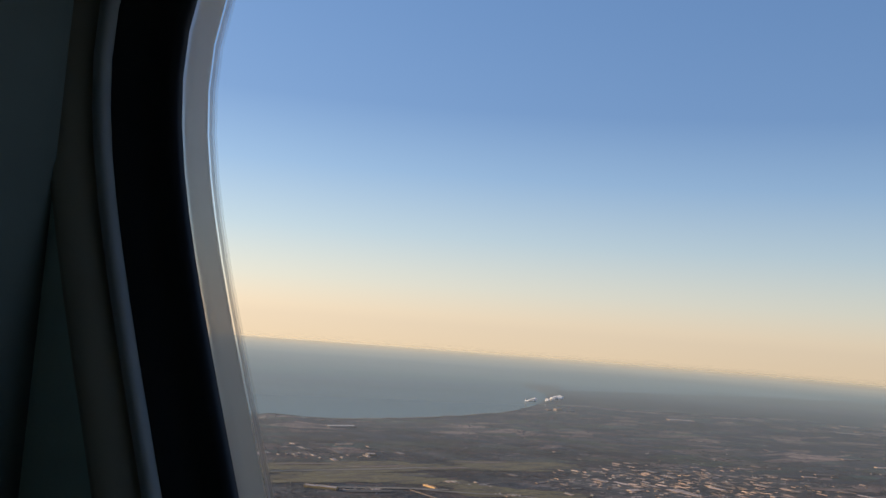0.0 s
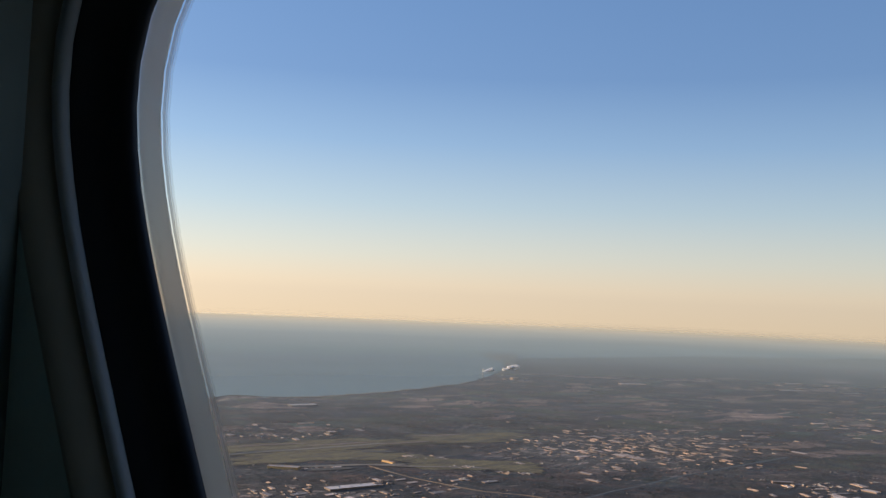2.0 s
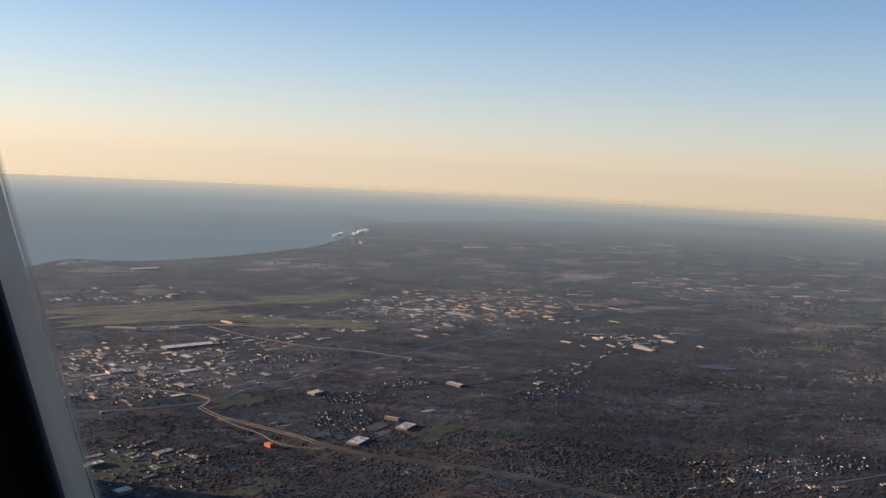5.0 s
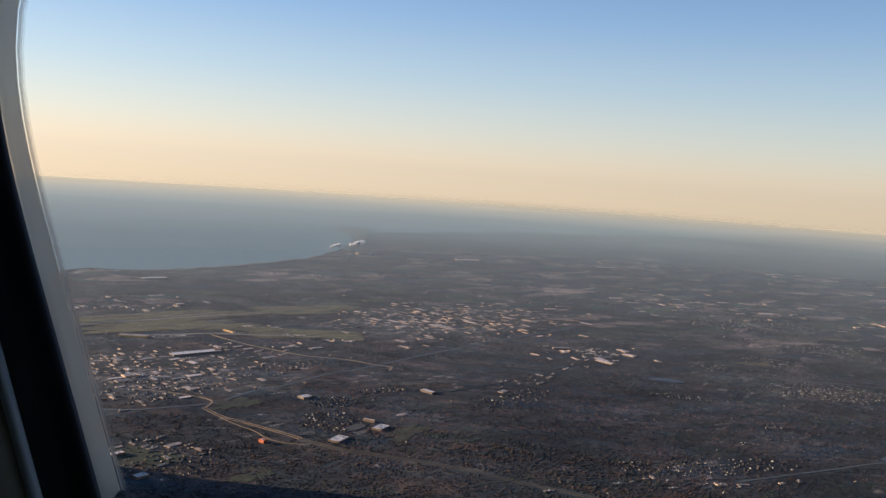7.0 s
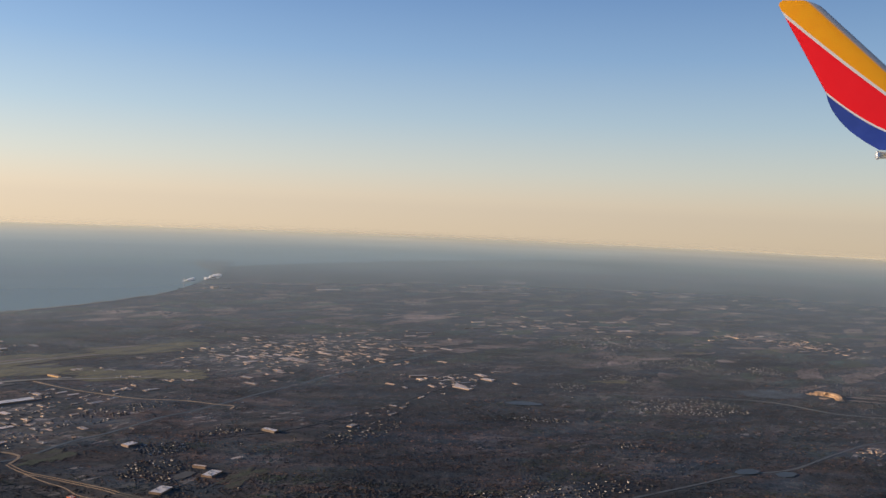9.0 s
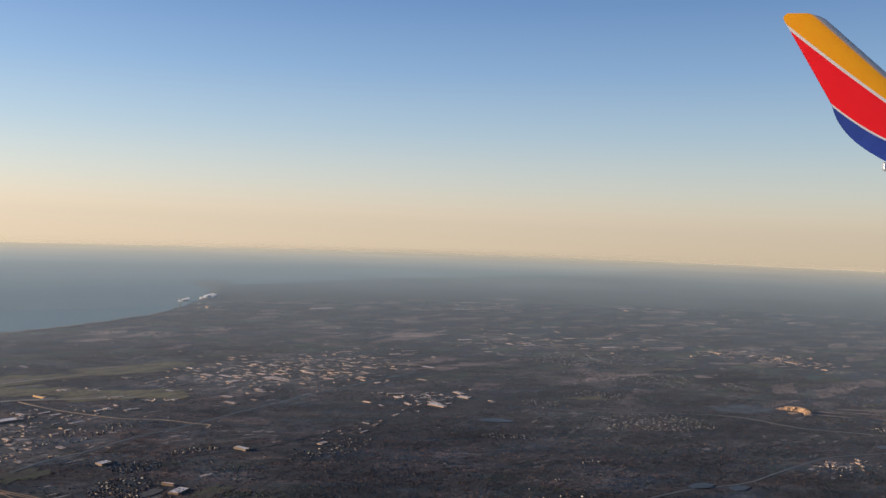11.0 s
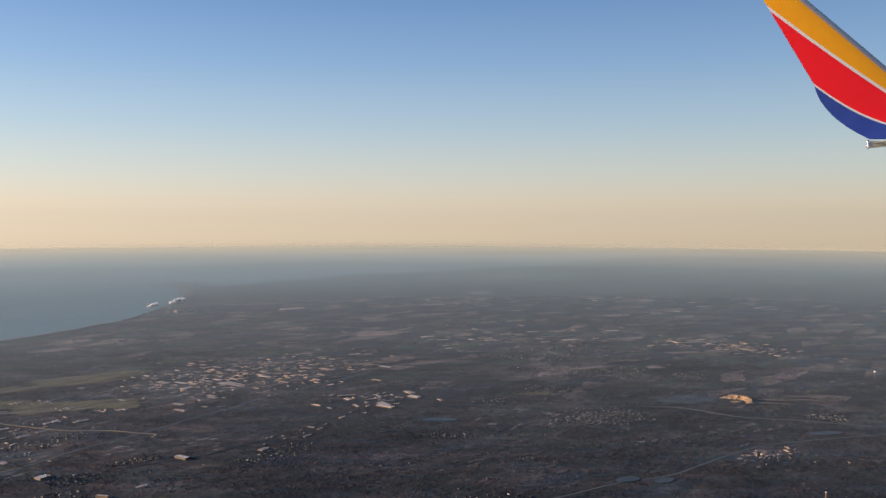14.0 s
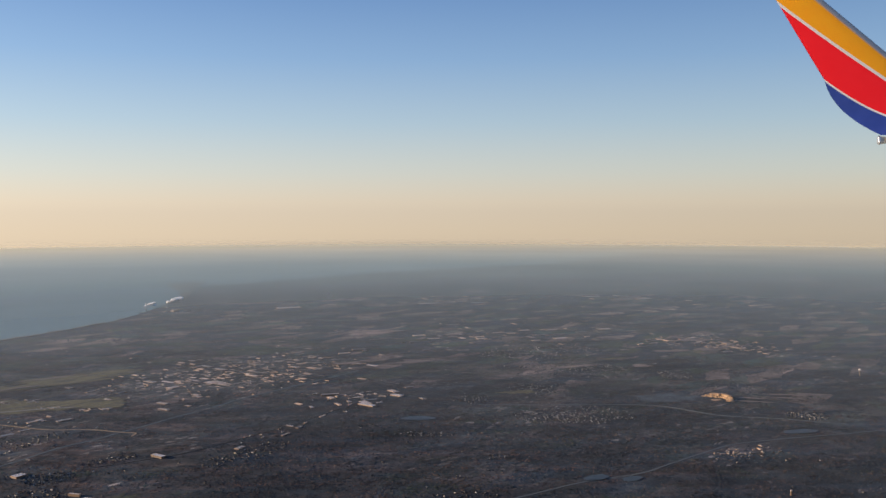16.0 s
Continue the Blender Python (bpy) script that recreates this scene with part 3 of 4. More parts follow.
def strip(name, points, width, material, label, category, lift=0.004, kind="structure"):
    """A road or bank along a smooth line of points in km, of a width in km."""
    pts = [Vector((x, y, 0)) for x, y in points]
    line = []
    for i in range(len(pts) - 1):
        p0, p1, p2, p3 = pts[max(0, i - 1)], pts[i], pts[i + 1], pts[min(len(pts) - 1, i + 2)]
        for k in range(8):
            t = k / 8
            line.append(0.5 * ((2 * p1) + (p2 - p0) * t + (2 * p0 - 5 * p1 + 4 * p2 - p3) * t * t + (3 * p1 - p0 - 3 * p2 + p3) * t ** 3))
    line.append(pts[-1])
    verts, faces = [], []
    for i, p in enumerate(line):
        d = (line[min(i + 1, len(line) - 1)] - line[max(i - 1, 0)]).normalized()
        s = Vector((-d.y, d.x, 0)) * width / 2
        for q, z in ((p + s * 1.05, -0.003), (p + s, lift * 0.4), (p - s, lift * 0.4), (p - s * 1.05, -0.003)):
            verts.append(land(q.x, q.y, z))
    for i in range(len(line) - 1):
        for j in range(3):
            a = i * 4 + j
            faces.append((a, a + 1, a + 5, a + 4))
    return tagged(from_arrays(name, verts, faces, [material]), label, category, kind=kind)


def patch(name, cx, cy, rx, ry, turn, material, label, category, lift=0.003, lobes=0.25, count=72, seed=0, square=2.0):
    """An uneven flat area: a pond, a field or a yard."""
    verts, faces = [land(cx, cy, lift)], []
    c, s = math.cos(radians(turn)), math.sin(radians(turn))
    for i in range(count):
        a = 2 * math.pi * i / count
        k = 1 + lobes * (noise.noise(Vector((math.cos(a) * 1.6, math.sin(a) * 1.6, 7.7 + seed))) + 0.6 * noise.noise(Vector((math.cos(a) * 5, math.sin(a) * 5, 3.7 + seed))))
        if square > 2:
            k *= (abs(math.cos(a)) ** square + abs(math.sin(a)) ** square) ** (-1 / square)
        x, y = rx * k * math.cos(a), ry * k * math.sin(a)
        verts.append(land(cx + x * c - y * s, cy + x * s + y * c, lift))
    faces = [(0, 1 + i, 1 + (i + 1) % count) for i in range(count)]
    return tagged(from_arrays(name, verts, faces, [material]), label, category, kind="structure")


ground_sheet()
lake()


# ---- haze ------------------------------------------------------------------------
# aerial haze painted on sheets: opacity by distance, warm horizon light in the tints
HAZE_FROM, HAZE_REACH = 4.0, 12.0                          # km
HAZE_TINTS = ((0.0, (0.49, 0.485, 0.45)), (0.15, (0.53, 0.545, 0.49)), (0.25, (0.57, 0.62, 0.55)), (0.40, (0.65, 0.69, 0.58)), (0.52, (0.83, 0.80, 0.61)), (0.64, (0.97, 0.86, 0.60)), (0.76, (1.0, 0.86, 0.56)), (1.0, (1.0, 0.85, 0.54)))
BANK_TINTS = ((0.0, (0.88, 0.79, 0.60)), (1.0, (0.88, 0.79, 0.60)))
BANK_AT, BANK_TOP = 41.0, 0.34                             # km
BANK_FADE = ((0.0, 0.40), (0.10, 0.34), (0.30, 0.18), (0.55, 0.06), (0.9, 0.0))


def haze_height(r):
    """The haze sheet lies low over the plain, a little higher far out, and follows the bend of the earth."""
    return 0.030 + 0.038 * min(1.0, max(0.0, (r - 5) / 6)) - max(0.0, r - FLAT) ** 2 / (2 * CURVE)


def haze_sheet(name, rows, shaders, label, density, tints):
    """A see-through coloured sheet standing in for hazy air, swept round the plain through (radius, height) rows in km.
    """
    m = Nodes(name, 1.0)
    t = m.tree
    t.nodes.remove(m.bsdf)
    x, y, z = m.xyz(m.coords(1 / KM))
    r = m.math("SQRT", m.math("ADD", m.math("MULTIPLY", x, x), m.math("MULTIPLY", y, y)))
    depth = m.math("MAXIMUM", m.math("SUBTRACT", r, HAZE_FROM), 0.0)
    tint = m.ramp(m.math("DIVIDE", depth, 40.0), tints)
    air = None
    for kind in shaders:
        node = t.nodes.new(kind)
        m.link(tint, node.inputs["Color"])
        if air:
            both = t.nodes.new("ShaderNodeMixShader")
            m.link(air, both.inputs[1]), m.link(node.outputs[0], both.inputs[2])
            air = both.outputs[0]
        else:
            air = node.outputs[0]
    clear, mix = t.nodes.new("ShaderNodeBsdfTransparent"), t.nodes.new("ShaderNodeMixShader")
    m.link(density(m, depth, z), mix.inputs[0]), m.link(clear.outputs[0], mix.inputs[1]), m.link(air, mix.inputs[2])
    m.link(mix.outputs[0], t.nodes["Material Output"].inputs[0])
    n, az0, az1 = 150, -40, 130
    verts = [Vector((KM * r * math.sin(radians(az0 + (az1 - az0) * i / n)), KM * r * math.cos(radians(az0 + (az1 - az0) * i / n)), KM * h)) for r, h in rows for i in range(n + 1)]
    faces = [(k * (n + 1) + i, k * (n + 1) + i + 1, (k + 1) * (n + 1) + i + 1, (k + 1) * (n + 1) + i) for k in range(len(rows) - 1) for i in range(n)]
    tagged(from_arrays(name, verts, faces, [m.mat], None, None, True), label, "haze", kind="structure")


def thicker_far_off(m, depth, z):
    """Opacity painted to grow with distance from the flight, in place of depth of air, in faint streaks."""
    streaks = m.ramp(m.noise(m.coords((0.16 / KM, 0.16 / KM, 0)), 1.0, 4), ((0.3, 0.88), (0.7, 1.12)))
    # more opaque on the sun's side, in place of light scattered forward
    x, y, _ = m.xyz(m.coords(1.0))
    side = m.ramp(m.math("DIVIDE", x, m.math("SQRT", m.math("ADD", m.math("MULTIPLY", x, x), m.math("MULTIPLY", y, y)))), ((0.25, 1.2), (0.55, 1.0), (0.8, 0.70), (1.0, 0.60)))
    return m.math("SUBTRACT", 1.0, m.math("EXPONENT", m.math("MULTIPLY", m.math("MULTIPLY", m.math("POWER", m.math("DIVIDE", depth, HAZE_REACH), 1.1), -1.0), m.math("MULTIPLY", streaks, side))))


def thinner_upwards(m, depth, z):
    # added band: opacity fades upwards to soften the horizon line
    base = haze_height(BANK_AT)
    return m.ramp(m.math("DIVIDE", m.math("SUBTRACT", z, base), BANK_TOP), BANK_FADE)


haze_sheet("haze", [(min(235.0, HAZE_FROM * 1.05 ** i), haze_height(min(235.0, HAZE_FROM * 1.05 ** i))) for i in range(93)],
           ["ShaderNodeBsdfDiffuse"], "low see-through sheet with grey evening haze painted in by distance", thicker_far_off, HAZE_TINTS)
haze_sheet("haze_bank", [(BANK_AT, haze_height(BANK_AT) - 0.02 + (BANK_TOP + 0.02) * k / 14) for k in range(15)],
           ["ShaderNodeBsdfDiffuse", "ShaderNodeBsdfTranslucent"], "added see-through band with soft haze painted along the horizon", thinner_upwards, BANK_TINTS)


# ---- roads, water and fields ----------------------------------------------------------
taken = set()
CELL = 0.02


def take(x, y, r):
    k = int(r / CELL) + 1
    i0, j0 = int(math.floor(x / CELL)), int(math.floor(y / CELL))
    for i in range(i0 - k, i0 + k + 1):
        for j in range(j0 - k, j0 + k + 1):
            if math.hypot((i + 0.5) * CELL - x, (j + 0.5) * CELL - y) < r + CELL * 0.5:
                taken.add((i, j))


def is_taken(x, y):
    return (int(math.floor(x / CELL)), int(math.floor(y / CELL))) in taken


def way(name, points, width, material, label, lift=0.005, clear=0.0):
    strip(name, points, width, material, label, "road", lift)
    for (x0, y0), (x1, y1) in zip(points, points[1:]):
        n = int(math.hypot(x1 - x0, y1 - y0) / 0.012) + 1
        for i in range(n + 1):
            take(x0 + (x1 - x0) * i / n, y0 + (y1 - y0) * i / n, width / 2 + clear)


def offset(points, d):
    out = []
    for i, (x, y) in enumerate(points):
        (xa, ya), (xb, yb) = points[max(0, i - 1)], points[min(len(points) - 1, i + 1)]
        k = math.hypot(xb - xa, yb - ya)
        out.append((x - (yb - ya) / k * d, y + (xb - xa) / k * d))
    return out


MOTORWAY = [(1.971, 3.052), (1.975, 2.915), (2.021, 2.791), (2.063, 2.650), (2.093, 2.535), (2.103, 2.460), (2.129, 2.334), (2.167, 2.233), (2.223, 2.155), (2.270, 2.071), (2.36, 1.93), (2.45, 1.76), (2.55, 1.50), (2.66, 1.20)]
# the first stretch has sunlight in its colour, the rest is a dimmer copy
for side, beside in ((0.009, "on the left"), (-0.009, "beside a grass median")):
    way("road", offset(MOTORWAY[:6], side), 0.0042, SUNLIT_ROAD, "worn concrete motorway carriageway with low sunlight in its colour, " + beside, 0.003, 0.007)
    way("road", offset(MOTORWAY[5:], side), 0.0038, UNLIT_ROAD, "worn concrete motorway carriageway coloured as out of the sun, " + beside, 0.003, 0.007)
way("road", [(1.964, 2.896), (1.975, 2.773), (1.995, 2.652), (1.987, 2.543), (2.01, 2.46), (2.07, 2.38)], 0.005, SUNLIT_ROAD, "pale concrete slip road curving off the motorway", 0.003, 0.006)
way("road", [(1.40, 3.28), (1.56, 3.22), (1.687, 3.14), (1.853, 3.111), (2.059, 3.112), (2.321, 3.226), (2.511, 3.256), (2.868, 3.361), (3.096, 3.39), (3.48, 3.48), (3.827, 3.565), (4.404, 3.667), (5.592, 3.85)], 0.018, FREEWAY, "dark asphalt freeway in shade between trees", 0.002, 0.003)
way("road", [(2.832, 4.60), (2.856, 4.404), (2.96, 4.046), (3.045, 3.822), (3.193, 3.628), (3.275, 3.432), (3.317, 3.35), (3.254, 3.294)], 0.012, SUNLIT_ROAD, "pale bare road ending in a bend beside the airfield", 0.003, 0.008)
way("road", [(1.822, 3.521), (1.981, 3.319), (2.060, 3.153), (1.971, 3.05)], 0.012, SUNLIT_ROAD, "pale concrete road meeting the motorway", 0.003, 0.005)
way("road", [(2.50, 2.95), (2.699, 2.894), (2.969, 2.818), (3.251, 2.746), (3.571, 2.776), (3.94, 2.82), (4.279, 2.887), (4.75, 2.99), (5.2, 3.2)], 0.005, STREET, "dark straight town street lined with shops", 0.004, -0.02)
way("road", [(3.3, 1.12), (3.801, 0.998), (4.185, 0.885), (4.436, 0.757), (4.705, 0.713), (5.185, 0.653), (5.504, 0.499), (5.78, 0.287), (6.039, 0.12), (6.4, -0.12)], 0.014, ASPHALT, "grey asphalt road curving through bare woods", 0.003, 0.004)
way("road", [(5.193, 2.311), (5.613, 1.775), (5.868, 1.414), (5.879, 1.009), (5.997, 0.672), (6.166, 0.202)], 0.016, ASPHALT, "grey country road past the quarry", 0.004, 0.004)
way("road", [(2.270, 1.664), (2.578, 1.600), (2.850, 1.435), (3.229, 1.196), (3.663, 1.032)], 0.005, STREET, "dark suburban street among houses", 0.004, -0.02)


def area(name, cx, cy, rx, ry, turn, material, label, category, lift=0.003, lobes=0.25, seed=0, clear=True):
    patch(name, cx, cy, rx, ry, turn, material, label, category, lift, lobes * (2.2 if category in ("grass", "field", "quarry") else 1), 96, seed, 2.0 if category in ("pond", "quarry") else 4.0)
    if clear:
        c, s = math.cos(radians(turn)), math.sin(radians(turn))
        n = int(rx / 0.015) + 1
        for i in range(-n, n + 1):
            x = rx * i / n * (0.7 if category in ("grass", "field") else 0.85)
            h = (0.45 if category in ("grass", "field") else 0.9) * ry * math.sqrt(max(0.0, 1 - (i / n) ** 2))
            k = int(h / 0.015) + 1
            for j in range(-k, k + 1):
                y = h * j / k
                take(cx + x * c - y * s, cy + x * s + y * c, 0.012)


area("meadow", 3.004, 5.269, 1.05, 0.17, -3, GRASS, "yellow-green winter grass of the airfield", "grass", seed=1)
area("meadow", 3.404, 4.423, 0.42, 0.16, -40, GRASS, "yellow-green grass beside the taxiways", "grass", seed=2)
area("meadow", 3.963, 5.337, 0.4, 0.14, -15, GRASS, "wide winter meadow at the edge of the airfield", "grass", seed=3)
area("meadow", 1.403, 2.597, 0.10, 0.14, 20, LAWN, "dull green field between houses", "grass", 0.0012, 0.35, 4, False)
area("meadow", 1.723, 2.180, 0.09, 0.05, 20, LAWN, "dull green field beside the motorway", "grass", 0.0012, 0.35, 5, False)
area("meadow", 2.555, 2.305, 0.12, 0.05, 20, LAWN, "dull green lawn behind a flat-roofed hall", "grass", 0.0012, 0.35, 6, False)
area("meadow", 2.139, 3.063, 0.10, 0.05, 15, LAWN, "brown-green field inside a motorway junction", "grass", 0.0012, 0.35, 7, False)
area("runway", 2.705, 5.210, 0.62, 0.022, 3, RUNWAY, "pale concrete runway", "runway", 0.0042, 0.0)
area("runway", 2.704, 4.646, 0.36, 0.02, -15, RUNWAY, "pale concrete taxiway", "runway", 0.0042, 0.0)
area("meadow", 2.703, 4.916, 0.55, 0.16, -8, GRASS, "yellow-green grass between runway and taxiway", "grass", 0.0025, seed=31)
area("runway", 3.151, 4.435, 0.34, 0.016, -28, RUNWAY, "pale concrete taxiway", "runway", 0.0042, 0.0)
area("apron", 2.583, 4.590, 0.13, 0.03, -12, STREET, "worn concrete apron before the terminal", "apron", 0.004, 0.0)
area("apron", 3.100, 4.964, 0.10, 0.035, -20, STREET, "worn concrete aircraft apron", "apron", 0.004, 0.0)
area("pond", 4.620, 2.361, 0.11, 0.045, -45, POND, "small still grey-blue pond among bare trees", "pond", 0.004, 0.3, 11)
area("pond", 5.747, 0.449, 0.10, 0.045, -35, POND, "narrow still pond beside the road", "pond", 0.004, 0.3, 12)
area("pond", 4.238, 0.890, 0.07, 0.035, -20, POND, "small pond at the roadside", "pond", 0.004, 0.3, 13)
area("pond", 4.324, 0.750, 0.055, 0.03, -20, POND, "small pond at the bend of the road", "pond", 0.004, 0.3, 14)
area("yard", 2.407, 2.477, 0.05, 0.028, 20, STREET, "bare paved yard beside a hall", "yard", 0.002, 0.0)
area("yard", 6.135, 1.484, 0.24, 0.12, -52, PIT, "quarry floor with blue-grey haze put into its colour", "quarry", 0.002, 0.25, 15)
FALLOW = plain("fallow_field", (0.21, 0.155, 0.13), 0.95, 0, 0.4, 120)
for i in range(5):
    area("field", 6.38 + 0.13 * i, 0.98 - 0.05 * i + 0.06 * (i % 2), 0.15, 0.016, -62, FALLOW, "narrow strip of bare tan field beside the quarry", "field", 0.002, 0.2, 90 + i)
for i in range(4):
    area("field", 2.6 + 0.42 * i, 5.42 - 0.11 * (i % 3), 0.20, 0.018, -4, FALLOW, "strip of bleached grass on the airfield", "field", 0.0045, 0.2, 95 + i)
for i in range(60):
    far = i > 25
    x, y = (7.5 + 11 * random.random(), 1.5 + 9 * random.random()) if far else (5.6 + 5 * random.random(), 1.0 + 5.0 * random.random())
    if math.hypot(x, y) > shore(math.degrees(math.atan2(x, y))) - 0.6:
        continue
    k = 1.8 if far else 1.0
    area("field", x, y, k * (0.06 + 0.16 * random.random() ** 2), k * (0.03 + 0.05 * random.random()), -45 + 30 * random.random(), random.choice((LAWN, FALLOW, FALLOW, GRASS)), "bare ploughed field in low sun", "field", 0.002, 0.2, 20 + i)

def bearing(az, r):
    return r * math.sin(radians(az)), r * math.cos(radians(az))


def headland():
    """A low, flat wedge of land that closes a small bay behind the power station."""
    verts, n = [], 24
    for i in range(n + 1):
        f = i / n
        az = 37.1 + 2.2 * f
        near, far = 15.75 - 2.6 * f ** 1.2, 15.85 + 0.6 * f ** 0.6
        for k, (r, z) in enumerate(((near - 0.05, -0.02), (near, 0.002), (near + 0.04, 0.012), (far - 0.04, 0.012), (far + 0.03, -0.02))):
            x, y = bearing(az, r + (0.03 * noise.noise(Vector((f * 9, k, 2))) if i else 0))
            verts.append((KM * x, KM * y, KM * z))
    faces = [(i * 5 + k, i * 5 + k + 1, i * 5 + k + 6, i * 5 + k + 5) for i in range(n) for k in range(4)]
    tagged(from_arrays("headland", verts, faces, [LAND], None, None, True), "low dark spit of land in the lake", "headland", kind="structure")


headland()
SHORE_LINE = [((shore(a) - 0.03) * math.sin(radians(a)), (shore(a) - 0.03) * math.cos(radians(a))) for a in [19 + 0.8 * i for i in range(24)]]
strip("beach", SHORE_LINE, 0.06, SAND, "narrow pale beach along the lake", "beach", 0.004)


# ---- buildings -------------------------------------------------------------------------
def box_faces(bm, x0, x1, y0, y1, z0, z1, top=True):
    v = [bm.verts.new(p) for p in ((x0, y0, z0), (x1, y0, z0), (x1, y1, z0), (x0, y1, z0), (x0, y0, z1), (x1, y0, z1), (x1, y1, z1), (x0, y1, z1))]
    for f in ((0, 1, 5, 4), (1, 2, 6, 5), (2, 3, 7, 6), (3, 0, 4, 7)) + (((4, 5, 6, 7),) if top else ()):
        bm.faces.new([v[i] for i in f])


def hall(x, y, length, width, height, turn, label, group="", name="warehouse", wall=None, roof=None, units=3):
    """A flat-roofed hall: walls with a parapet, the roof inside it, and rooftop units. Sizes in km."""
    ob = new(name)
    ob.matrix_world = Matrix.Translation(land(x, y)) @ Matrix.Rotation(radians(turn), 4, "Z")
    tagged(ob, label, "building", group)
    l, w, h, e = KM * length / 2, KM * width / 2, KM * height, KM * 0.0012
    bm = bmesh.new()
    z0 = -KM * 0.008
    box_faces(bm, -l, l, -w, w, z0, h, False)
    box_faces(bm, -l + e, l - e, -w + e, w - e, h * 0.9, h, False)
    for (a, b, c, d) in ((-l, l, -w, -w + e), (-l, l, w - e, w), (-l, -l + e, -w + e, w - e), (l - e, l, -w + e, w - e)):
        q = [bm.verts.new(p) for p in ((a, c, h), (b, c, h), (b, d, h), (a, d, h))]
        bm.faces.new(q)
    part("wall", bm, wall or SHED_WALL, ob)
    bm = bmesh.new()
    bm.faces.new([bm.verts.new(p) for p in ((-l + e, -w + e, h * 0.93), (l - e, -w + e, h * 0.93), (l - e, w - e, h * 0.93), (-l + e, w - e, h * 0.93))])
    part("roof", bm, roof or SHED_ROOF, ob)
    rnd = random.Random(int(x * 1000) * 7 + int(y * 1000))
    for i in range(units):
        bm = bmesh.new()
        cx, cy, s = rnd.uniform(-0.7, 0.7) * l, rnd.uniform(-0.6, 0.6) * w, KM * rnd.uniform(0.002, 0.004)
        box_faces(bm, cx - s, cx + s, cy - s * 0.7, cy + s * 0.7, h * 0.93, h * 0.93 + s)
        part("rooftop_unit", bm, UNIT, ob)
    take(x, y, max(length, width) * 0.40)
    return ob


PALE_ROOF = plain("white_membrane_roof", (0.66, 0.59, 0.56), 0.7, 0, 0.05, 700)
ORANGE_WALL = plain("sunlit_tan_cladding", (0.70, 0.42, 0.16), 0.35, 0, 0.08, 500)
RED_WALL = plain("red_brick_cladding", (0.55, 0.14, 0.06), 0.8, 0, 0.12, 500)
hall(2.478, 4.145, 0.27, 0.065, 0.008, 0, "long white flat-roofed warehouse among sheds", roof=PALE_ROOF, units=8)
hall(2.228, 2.366, 0.085, 0.052, 0.008, 24, "white flat-roofed hall beside the motorway", roof=PALE_ROOF, units=6)
hall(2.489, 2.409, 0.082, 0.050, 0.008, 22, "white flat-roofed hall with skylights beside a yard", roof=PALE_ROOF, units=9)
hall(2.510, 2.519, 0.06, 0.014, 0.012, -66, "long low sunlit shed at the edge of a yard", roof=PALE_ROOF, units=0)
hall(1.941, 2.497, 0.03, 0.018, 0.014, -80, "red-brown building block beside the slip road", wall=RED_WALL, units=2)
hall(2.493, 3.012, 0.06, 0.045, 0.010, 10, "school-like flat building with a pale roof", roof=PALE_ROOF, units=3)
hall(1.352, 2.347, 0.05, 0.035, 0.010, 10, "white flat-roofed block in the suburb", roof=PALE_ROOF, units=2)
hall(1.372, 2.606, 0.06, 0.03, 0.010, 10, "grey flat-roofed block in the suburb", units=2)
hall(2.990, 4.645, 0.10, 0.02, 0.009, -80, "tan hangar with a wall that glows in low sun", wall=ORANGE_WALL, units=0, name="hangar")
hall(2.367, 4.714, 0.17, 0.05, 0.012, -38, "low airport terminal with a sunlit front", wall=ORANGE_WALL, units=5, name="terminal")
hall(1.933, 3.771, 0.07, 0.05, 0.011, 0, "grey-blue roofed shed among smaller sheds", units=2)
hall(3.106, 2.790, 0.085, 0.03, 0.011, -85, "white long shop with a flat roof", roof=PALE_ROOF, units=3)
hall(4.698, 2.871, 0.13, 0.04, 0.007, -87, "long pale warehouse at the edge of the woods", roof=PALE_ROOF, units=5)
hall(5.067, 2.948, 0.09, 0.045, 0.007, -87, "white flat warehouse beyond the woods", roof=PALE_ROOF, units=4)
hall(4.755, 3.283, 0.12, 0.03, 0.012, -35, "blue-grey long shed beyond the woods", units=2)
hall(3.169, 5.709, 0.06, 0.05, 0.016, 0, "pale block beyond the airfield", units=1)
hall(3.611, 7.108, 0.24, 0.08, 0.011, 0, "wide white roofs near the lake shore", roof=PALE_ROOF, units=4)


